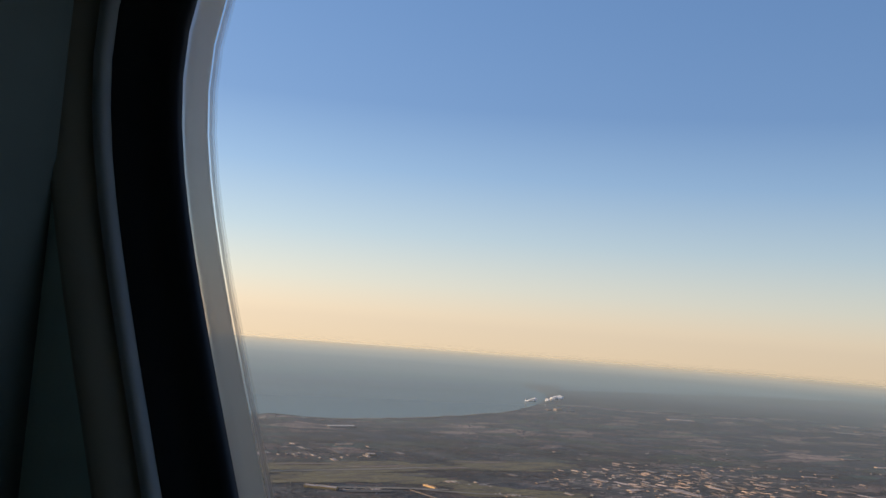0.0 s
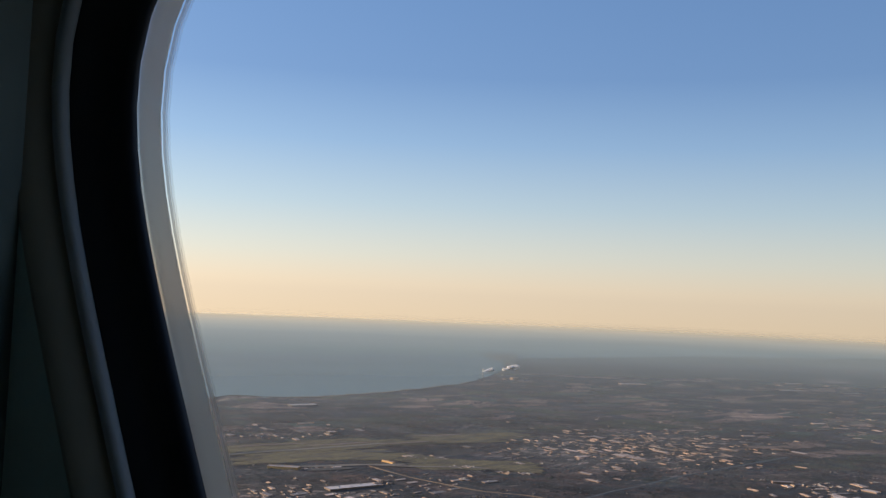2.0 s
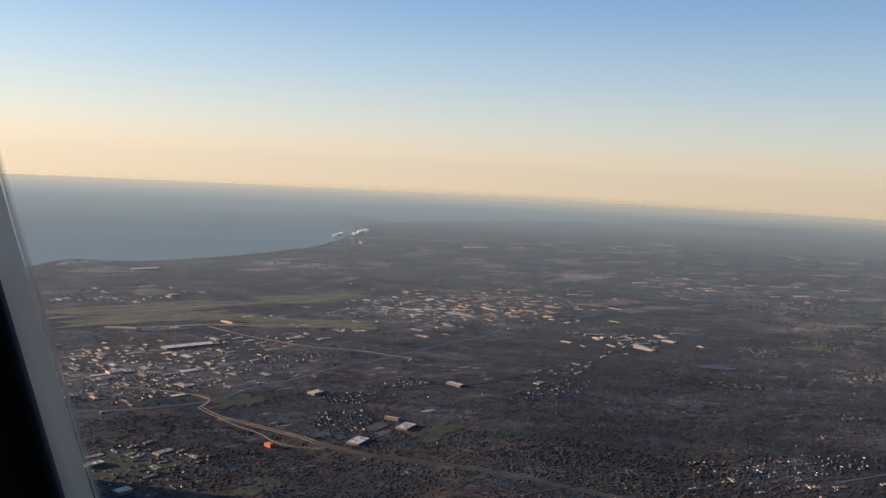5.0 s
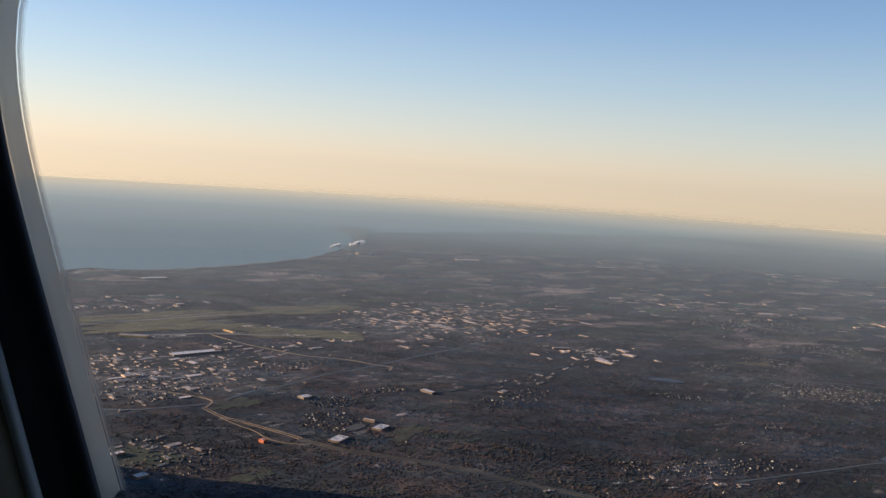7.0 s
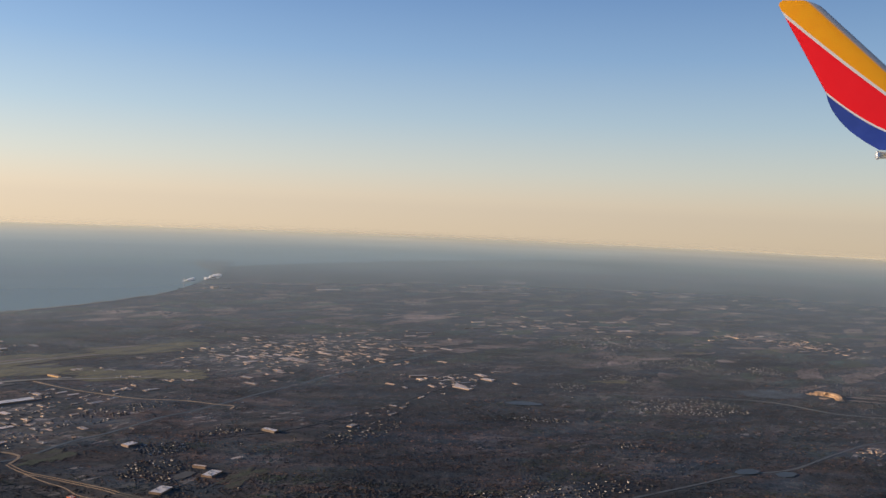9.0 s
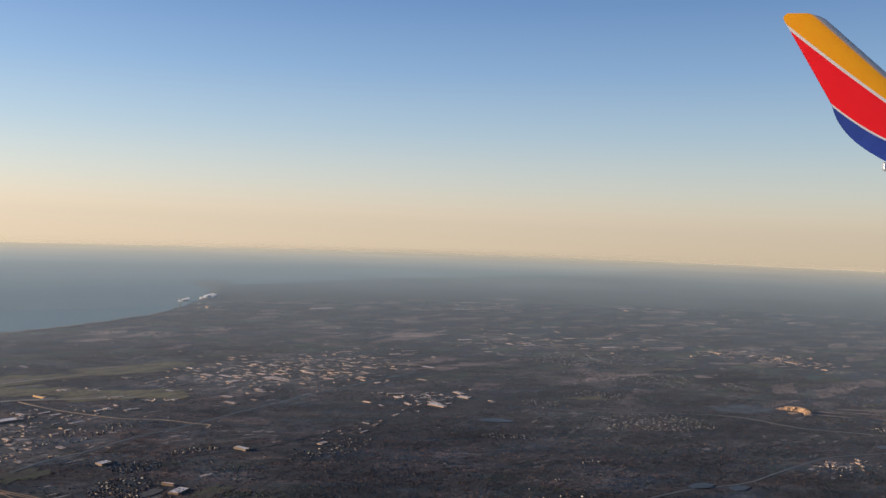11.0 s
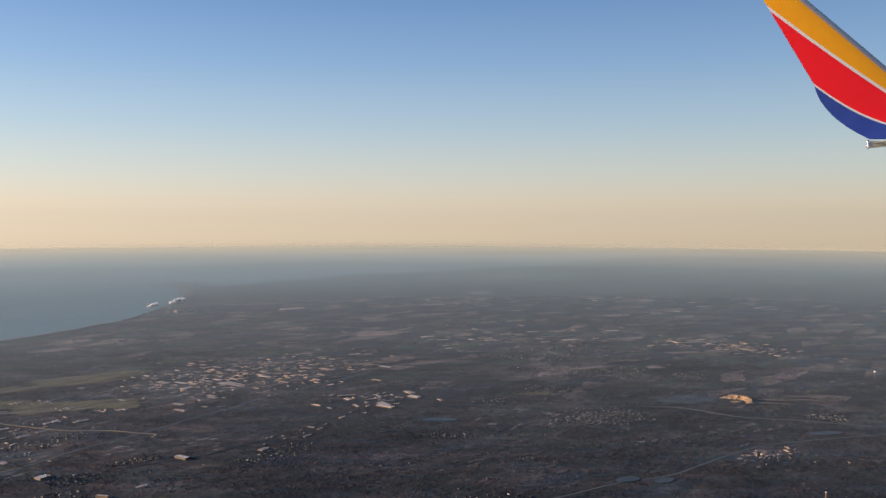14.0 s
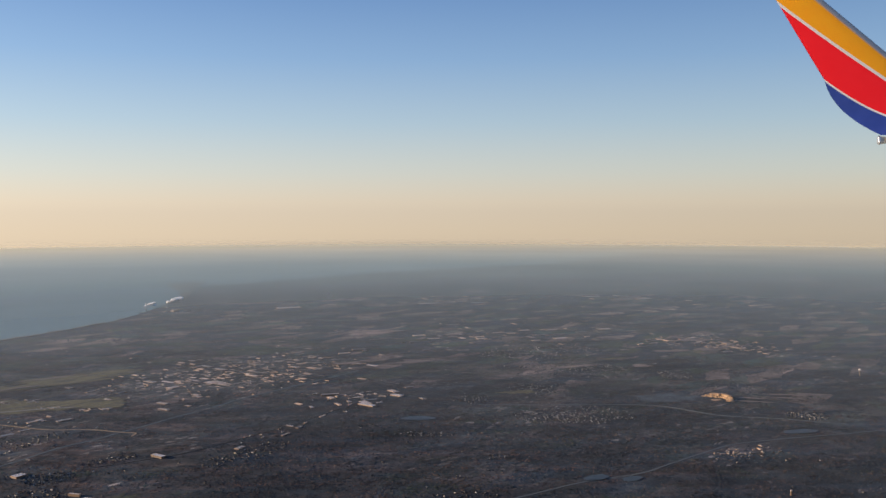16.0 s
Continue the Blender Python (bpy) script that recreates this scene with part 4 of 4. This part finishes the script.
def shed_cluster(count, cx, cy, rx, ry, turn, small, large, group, label, seed, joined=False, name="warehouse", face=None, on_grass=False):
    face = turn if face is None else face
    rnd = random.Random(seed)
    c, s = math.cos(radians(turn)), math.sin(radians(turn))
    made, far = 0, []
    for _ in range(count * 6):
        u, v = rnd.gauss(0, 0.5) * rx, rnd.gauss(0, 0.5) * ry
        x, y = cx + u * c - v * s, cy + u * s + v * c
        if is_taken(x, y) and not on_grass:
            continue
        length = small + (large - small) * rnd.random() ** 2
        if joined:
            take(x, y, length * 0.45)
            far.append((x, y, length, length * rnd.uniform(0.22, 0.5), rnd.uniform(0.0022, 0.0040), face + rnd.choice((0, 0, 0, 90)) + rnd.uniform(-4, 4)))
            made += 1
            if made >= count:
                break
            continue
        hall(x, y, length, length * rnd.uniform(0.22, 0.5), rnd.uniform(0.0024, 0.0042), face + rnd.choice((0, 0, 0, 90)) + rnd.uniform(-4, 4), label, group, name, units=1 if large < 0.1 else 2)
        made += 1
        if made >= count:
            return
    if not far:
        return
    # far off, these cannot be told apart one by one: a joined block of walls and inset roofs
    verts, faces, index = [], [], []
    for x, y, length, width, height, angle in far:
        p, b = land(x, y), len(verts)
        c2, s2 = math.cos(radians(angle)), math.sin(radians(angle))
        l, w = length / 2, width / 2
        e = 0.0015
        for u, v, z in ((-l, -w, -0.008), (l, -w, -0.008), (l, w, -0.008), (-l, w, -0.008), (-l, -w, height), (l, -w, height), (l, w, height), (-l, w, height),
                        (-l + e, -w + e, height), (l - e, -w + e, height), (l - e, w - e, height), (-l + e, w - e, height),
                        (-l + e, -w + e, height - 0.001), (l - e, -w + e, height - 0.001), (l - e, w - e, height - 0.001), (-l + e, w - e, height - 0.001)):
            verts.append((p.x + KM * (u * c2 - v * s2), p.y + KM * (u * s2 + v * c2), p.z + KM * z))
        for k in range(4):
            n = (k + 1) % 4
            faces += [(b + k, b + n, b + 4 + n, b + 4 + k), (b + 4 + k, b + 4 + n, b + 8 + n, b + 8 + k), (b + 8 + k, b + 8 + n, b + 12 + n, b + 12 + k)]
            index += [0, 0, 0]
        faces.append((b + 12, b + 13, b + 14, b + 15))
        index.append(1)
    tagged(from_arrays("distant_sheds", verts, faces, [FAR_WALL, FAR_ROOF], index), label, "sheds", kind="stuff")


shed_cluster(70, 4.830, 4.462, 1.15, 0.70, 8, 0.024, 0.120, "sheds of the industrial district", "flat-roofed shed in an industrial district", 1, face=97)
shed_cluster(250, 4.880, 4.512, 1.15, 0.75, 8, 0.016, 0.080, "", "small pinkish roofs crowded in an industrial district", 21, True, face=97)
shed_cluster(70, 1.974, 3.844, 0.6, 0.55, 6, 0.021, 0.088, "sheds south of the airfield", "flat-roofed shed near the airfield", 2, face=95)
shed_cluster(130, 1.974, 3.844, 0.65, 0.6, 6, 0.014, 0.048, "", "small pale roofs crowded south of the airfield", 22, True, face=95)
shed_cluster(40, 2.726, 4.027, 0.5, 0.30, 6, 0.022, 0.096, "sheds beside the freeway", "small flat-roofed shed beside the freeway", 3)
shed_cluster(24, 8.62, 2.70, 0.22, 0.22, -15, 0.040, 0.120, "", "tan-roofed sheds at the edge of a far business park", 24, True)
shed_cluster(95, 8.78, 2.08, 0.30, 0.55, -15, 0.030, 0.095, "", "pale flat-roofed sheds of a far business park", 4, True)
shed_cluster(16, 3.821, 2.748, 0.60, 0.10, 12, 0.024, 0.080, "shops along the street", "small flat-roofed shop on a town street", 5, False, "shop")
shed_cluster(26, 5.12, 0.535, 0.22, 0.10, -35, 0.016, 0.044, "shops by the woodland road", "small pale shop beside the woodland road", 6, False, "shop")
shed_cluster(30, 4.891, 3.071, 0.40, 0.25, -20, 0.026, 0.112, "sheds beyond the woods", "flat-roofed shed beyond the woods", 7)
shed_cluster(110, 7.922, 4.302, 1.7, 1.0, -25, 0.037, 0.150, "scattered far warehouses", "scattered far pale warehouses on the plain", 8, True)
shed_cluster(90, 12.517, 6.202, 3.6, 2.4, -25, 0.075, 0.325, "very far warehouses", "very far pale warehouses in haze", 9, True)
shed_cluster(70, 20.0, 8.5, 5.5, 4.5, -25, 0.12, 0.45, "", "pale roofs of far towns fading in haze", 31, True, face=-65)
shed_cluster(18, 2.963, 6.086, 0.9, 0.35, -5, 0.037, 0.125, "sheds beyond the airfield", "pale sheds beyond the airfield", 10, True)
shed_cluster(12, 1.535, 2.598, 0.25, 0.35, 10, 0.032, 0.072, "blocks in the near suburb", "small flat-roofed block in the suburb", 11)
shed_cluster(18, 3.178, 1.176, 0.55, 0.10, -28, 0.016, 0.048, "shops along the suburban street", "small bright shop on a suburban street", 12, False, "shop")

for count, cx, cy, rx, ry in ((12, 2.49, 4.65, 0.16, 0.05), (10, 3.25, 4.71, 0.15, 0.05), (8, 3.37, 4.34, 0.13, 0.04), (6, 3.52, 4.12, 0.10, 0.04)):
    shed_cluster(count, cx, cy, rx, ry, -30, 0.025, 0.080, "airport buildings", "low sunlit airport building beside the grass", count + 40, False, "airport_building", 88, True)
shed_cluster(16, 2.73, 5.78, 0.40, 0.12, -20, 0.03, 0.10, "sheds behind the airfield", "pale low shed behind the airfield", 45, face=88)


def power_station():
    ob = new("power_station")
    ob.matrix_world = Matrix.Translation(land(7.16, 8.72))
    tagged(ob, "far lakeside power station with pale halls and two chimneys", "power station")
    for name, x0, x1, y0, y1, z1, mat in (("boiler_house", -0.05, 0.03, -0.03, 0.03, 0.026, SHED_WALL), ("turbine_hall", 0.07, 0.16, -0.10, -0.05, 0.014, SHED_ROOF), ("coal_shed", -0.15, -0.09, 0.0, 0.05, 0.012, SHED_WALL)):
        bm = bmesh.new()
        box_faces(bm, KM * x0, KM * x1, KM * y0, KM * y1, -KM * 0.01, KM * z1)
        part(name, bm, mat, ob)
    for cx, cy in ((-0.16, 0.42), (0.20, 0.50)):
        bm = bmesh.new()
        bmesh.ops.create_cone(bm, cap_ends=True, segments=14, radius1=KM * 0.009, radius2=KM * 0.006, depth=KM * 0.10)
        bm.transform(Matrix.Translation((KM * cx, KM * cy, KM * 0.045)))
        part("chimney", bm, CONCRETE, ob)


def steam_plume(x, y, z, length, rise, size, seed):
    """A slanting plume of steam, made of many overlapping puffs."""
    rnd = random.Random(seed)
    bm = bmesh.new()
    for i in range(26):
        f = i / 25
        r = size * (0.45 + 0.9 * f) * rnd.uniform(0.6, 1.2)
        along = length * f
        p = land(x + 0.79 * along + rnd.uniform(-1, 1) * size * 0.5, y - 0.61 * along + rnd.uniform(-1, 1) * size * 0.5, z + rise * f ** 0.7 + rnd.uniform(-0.4, 0.4) * size)
        made = bmesh.ops.create_icosphere(bm, subdivisions=2, radius=KM * r)["verts"]
        for v in made:
            v.co = v.co * (1 + 0.25 * noise.noise(v.co * 60 / KM * 0.06 + Vector((seed, i, 0)))) + p
    for f in bm.faces:
        f.smooth = True
    tagged(part("steam_plume", bm, STEAM), "bright white steam plume drifting from a power station", "steam", "steam plumes")


power_station()
steam_plume(6.93, 9.07, 0.068, 0.13, 0.030, 0.016, 1)
steam_plume(7.34, 9.20, 0.068, 0.20, 0.050, 0.021, 2)


def water_tower(x, y, height, label):
    ob = new("water_tower")
    ob.matrix_world = Matrix.Translation(land(x, y))
    tagged(ob, label, "water tower", "water towers")
    bm = bmesh.new()
    bmesh.ops.create_cone(bm, cap_ends=True, segments=12, radius1=KM * 0.004, radius2=KM * 0.003, depth=KM * height)
    bm.transform(Matrix.Translation((0, 0, KM * height * 0.48)))
    part("stem", bm, SHED_WALL, ob)
    bm = bmesh.new()
    bmesh.ops.create_uvsphere(bm, u_segments=16, v_segments=10, radius=KM * height * 0.2)
    bm.transform(Matrix.Translation((0, 0, KM * height)) @ Matrix.Diagonal((1, 1, 0.8, 1)))
    part("tank", bm, PALE_ROOF, ob)


water_tower(7.81, 0.708, 0.05, "tall pale water tower over bare woods")
water_tower(4.54, 0.082, 0.022, "pale water tower near the road")


def quarry_cliff():
    """A bare clay bank with a ragged, stepped face, open towards the pit."""
    rnd = random.Random(5)
    pts = [(6.338, 1.298), (6.358, 1.253), (6.368, 1.203), (6.358, 1.158), (6.323, 1.128), (6.267, 1.113)]
    line = []
    for (x0, y0), (x1, y1) in zip(pts, pts[1:]):
        line += [(x0 + (x1 - x0) * k / 8 + rnd.uniform(-0.006, 0.006), y0 + (y1 - y0) * k / 8 + rnd.uniform(-0.006, 0.006)) for k in range(8)]
    line.append(pts[-1])
    steps = ((0.0, -0.008), (0.004, 0.009), (0.014, 0.011), (0.018, 0.022), (0.028, 0.024), (0.030, 0.025), (0.036, 0.025), (0.06, -0.006))
    verts = []
    for i, (x, y) in enumerate(line):
        f = i / (len(line) - 1)
        env = min(1.0, 4 * f, 3.0 * (1 - f)) * (0.8 + 0.3 * rnd.random())
        (xa, ya), (xb, yb) = line[max(0, i - 1)], line[min(len(line) - 1, i + 1)]
        k = math.hypot(xb - xa, yb - ya)
        nx, ny = -(yb - ya) / k, (xb - xa) / k
        for out, z in steps:
            o = out + 0.004 * rnd.random()
            verts.append(land(x + nx * o, y + ny * o, z * env if z > 0 else z))
    n = len(steps)
    faces = [(i * n + k, (i + 1) * n + k, (i + 1) * n + k + 1, i * n + k + 1) for i in range(len(line) - 1) for k in range(n - 1)]
    tagged(from_arrays("quarry_bank", verts, faces, [CLAY]), "orange clay quarry bank glowing in low sun", "quarry", kind="structure")
    area("yard", 6.278, 1.183, 0.035, 0.03, -40, CLAY, "bare clay floor at the foot of the bank", "quarry", 0.004, 0.2, 16)
    take(6.328, 1.223, 0.10)


quarry_cliff()


# ---- houses and woods, too many to count ---------------------------------------------------
def houses():
    rnd = random.Random(11)
    spots = []

    def suburb(cx, cy, rx, ry, turn, full=0.7, gap=0.019):
        """Streets of houses, two rows to a street, in an uneven oval."""
        c, s = math.cos(radians(turn)), math.sin(radians(turn))
        for i in range(-int(rx / gap), int(rx / gap) + 1):
            for j in range(-int(ry / 0.046), int(ry / 0.046) + 1):
                for side in (-0.011, 0.011):
                    u, v = i * gap + rnd.uniform(-0.004, 0.004), j * 0.046 + side + rnd.uniform(-0.002, 0.002)
                    edge = (u / rx) ** 2 + (v / ry) ** 2 + 0.5 * noise.noise(Vector((cx * 9 + u * 7, cy * 9 + v * 7, 1.5)))
                    if edge < 1 and rnd.random() < full:
                        spots.append((cx + u * c - v * s, cy + u * s + v * c, turn + rnd.choice((0, 0, 90))))

    for row in ((6.75, 2.43, 0.36, 0.30, -50), (7.0, 1.82, 0.13, 0.17, -50, 0.85), (5.83, 2.36, 0.17, 0.16, -50), (5.29, 2.48, 0.13, 0.17, -50, 0.85), (5.31, 1.68, 0.38, 0.26, -50, 0.8), (4.37, 2.06, 0.19, 0.06, -50),
                (4.23, 1.47, 0.06, 0.05, -50), (3.85, 1.38, 0.06, 0.04, -50), (2.56, 2.87, 0.12, 0.11, -23, 0.9), (2.92, 2.93, 0.14, 0.05, -10), (2.35, 2.60, 0.16, 0.16, 10, 0.5), (6.16, 0.56, 0.14, 0.12, -30),
                (3.4, 1.28, 0.5, 0.10, -28, 0.35), (1.5, 2.5, 0.22, 0.24, 10, 0.32), (3.45, 2.50, 0.35, 0.10, 10, 0.3), (1.9, 3.45, 0.36, 0.20, 8, 0.5), (2.7, 3.6, 0.40, 0.12, 10, 0.35), (7.3, 3.3, 0.6, 0.35, -25, 0.3)):
        suburb(*row)
    for _ in range(1500):
        r, a = rnd.uniform(2.2, 9.0), radians(rnd.uniform(12, 102))
        if noise.noise(Vector((r * math.sin(a) * 2.2, r * math.cos(a) * 2.2, 6.5))) < rnd.uniform(-0.35, 0.55):
            continue
        spots.append((r * math.sin(a), r * math.cos(a), rnd.uniform(-40, 20)))
    verts, faces, index = [], [], []
    for x, y, turn in spots:
        if is_taken(x, y):
            continue
        l, w, h, g = (rnd.uniform(0.0036, 0.0062), rnd.uniform(0.0027, 0.0039), rnd.uniform(0.0022, 0.0034), rnd.uniform(0.0015, 0.0022))
        p = land(x, y)
        c, s = math.cos(radians(turn)), math.sin(radians(turn))
        b = len(verts)
        for u, v, z in ((-l, -w, -0.004), (l, -w, -0.004), (l, w, -0.004), (-l, w, -0.004), (-l, -w, h), (l, -w, h), (l, w, h), (-l, w, h), (-l, 0, h + g), (l, 0, h + g),
                        (-l * 1.06, -w * 1.15, h - 0.0004), (l * 1.06, -w * 1.15, h - 0.0004), (l * 1.06, 0, h + g + 0.0003), (-l * 1.06, 0, h + g + 0.0003), (l * 1.06, w * 1.15, h - 0.0004), (-l * 1.06, w * 1.15, h - 0.0004)):
            verts.append((p.x + KM * (u * c - v * s), p.y + KM * (u * s + v * c), p.z + KM * z))
        faces += [(b, b + 1, b + 5, b + 4), (b + 1, b + 2, b + 6, b + 9, b + 5), (b + 2, b + 3, b + 7, b + 6), (b + 3, b, b + 4, b + 8, b + 7), (b + 10, b + 11, b + 12, b + 13), (b + 13, b + 12, b + 14, b + 15)]
        index += [0, 0, 0, 0, 1, 1]
    tagged(from_arrays("suburban_houses", verts, faces, [HOUSE_WALL, HOUSE_ROOF], index), "many small gabled suburban houses among bare trees", "houses", kind="stuff")


def woods():
    """Low bare crowns, in stands of uneven size and density with clearings between them."""
    rnd = np.random.default_rng(4)
    verts, faces = [], []
    # count, nearest and farthest distance, smallest and largest crown, height for its width, sides drawn below the crown's rim
    zones = ((125000, 1.9, 3.5, 0.0016, 0.0054, 0.36, True), (120000, 3.5, 4.8, 0.0020, 0.0062, 0.36, False), (150000, 4.8, 8.0, 0.0030, 0.0086, 0.38, False), (40000, 8.0, 15.0, 0.007, 0.018, 0.38, False))
    for count, r0, r1, s0, s1, tall, sides in zones:
        rr = np.sqrt(rnd.uniform(r0 * r0, r1 * r1, count))
        aa = np.radians(rnd.uniform(8, 106, count))
        chance = rnd.uniform(0, 1, (count, 3))
        for x, y, (c0, c1, c2) in zip((rr * np.sin(aa)).tolist(), (rr * np.cos(aa)).tolist(), chance.tolist()):
            if is_taken(x, y):
                continue
            d = noise.noise(Vector((x * 1.7, y * 1.7, 0.5))) + 0.6 * noise.noise(Vector((x * 6, y * 6, 2.5)))
            clump = noise.noise(Vector((x * 16, y * 16, 4.5)))
            town = noise.noise(Vector((x * 1.1, y * 1.1, 9.5)))
            if town > 0.05:
                a, b = (x * 0.966 + y * 0.259) % 0.085, (y * 0.966 - x * 0.259) % 0.17
                if a < 0.007 or b < 0.009:
                    continue
            built = max(1 - ((x - 2.0) / 0.6) ** 2 - ((y - 3.85) / 0.5) ** 2, 1 - ((x - 4.85) / 0.9) ** 2 - ((y - 4.5) / 0.55) ** 2)
            if built > 0 and c0 < 0.8:
                continue
            if r0 > 7 and x > 1.1 * y:
                d -= 0.45
            elif x > 2.4 and y < 2.6:
                d += 0.5 if y > 1.7 else 0.9
            if d + 0.7 * clump < -1.2 + 0.85 * c1 or math.hypot(x, y) > shore(math.degrees(math.atan2(x, y))) - 0.2:
                continue
            p = land(x, y)
            size = (s0 + (s1 - s0) * c2 * c2) * (1 + 0.25 * max(-0.5, min(1.0, d)) + 0.45 * clump)
            k = rnd.uniform(0.6, 1.4, 9).tolist()
            turn = 6.28 * c0
            q = KM * size
            base = len(verts)
            verts.append((p.x + 0.2 * q * (k[7] - 1), p.y, p.z + q * tall * 1.35 * k[0]))
            low = 0.75 if sides else 0.0
            for j in range(4):
                a = turn + j * 1.5708
                verts.append((p.x + q * k[1 + j] * math.cos(a), p.y + q * k[1 + j] * math.sin(a), p.z + q * tall * (low + 0.5 * (k[4 - j] - 1))))
            faces += [(base, base + 1 + j, base + 1 + (j + 1) % 4) for j in range(4)]
            if sides:
                for j in range(4):
                    a = turn + j * 1.5708 + 0.5
                    verts.append((p.x + 0.65 * q * k[5 + j] * math.cos(a), p.y + 0.65 * q * k[5 + j] * math.sin(a), p.z - KM * 0.002))
                faces += [(base + 1 + j, base + 5 + j, base + 5 + (j + 1) % 4, base + 1 + (j + 1) % 4) for j in range(4)]
    tagged(from_arrays("bare_woods", verts, faces, [WOODS], None, None, True), "bare brown and rust-coloured trees covering the plain", "trees", kind="stuff")


def street_grid(cx, cy, rx, ry, turn, gap_u, gap_v, width=0.005):
    """Straight pale streets laid out in blocks."""
    c, s = math.cos(radians(turn)), math.sin(radians(turn))
    verts, faces = [], []

    def lane(u0, v0, u1, v1):
        d = math.hypot(u1 - u0, v1 - v0)
        nx, ny = -(v1 - v0) / d * width / 2, (u1 - u0) / d * width / 2
        n = max(2, int(d / 0.03))
        b = len(verts)
        for i in range(n + 1):
            u, v = u0 + (u1 - u0) * i / n, v0 + (v1 - v0) * i / n
            for k in (-1, 1):
                a, e = u + nx * k, v + ny * k
                verts.append(land(cx + a * c - e * s, cy + a * s + e * c, 0.0015))
            take(cx + u * c - v * s, cy + u * s + v * c, 0.002)
        faces.extend((b + 2 * i, b + 2 * i + 2, b + 2 * i + 3, b + 2 * i + 1) for i in range(n))

    for i in range(-int(ry / gap_v), int(ry / gap_v) + 1):
        half = rx * math.sqrt(max(0.05, 1 - (i * gap_v / ry) ** 2))
        lane(-half, i * gap_v, half, i * gap_v)
    for i in range(-int(rx / gap_u), int(rx / gap_u) + 1):
        half = ry * math.sqrt(max(0.05, 1 - (i * gap_u / rx) ** 2))
        lane(i * gap_u, -half, i * gap_u, half)
    tagged(from_arrays("streets", verts, faces, [STREET]), "grid of pale asphalt streets between the blocks", "streets", kind="structure")


for grid in ((2.0, 3.8, 0.65, 0.6, 6, 0.13, 0.07), (4.85, 4.5, 0.95, 0.6, 8, 0.22, 0.11), 
             (5.3, 2.2, 0.6, 0.4, -30, 0.16, 0.07), (6.4, 2.4, 0.45, 0.25, -30, 0.16, 0.08)):
    street_grid(*grid)
houses()
woods()
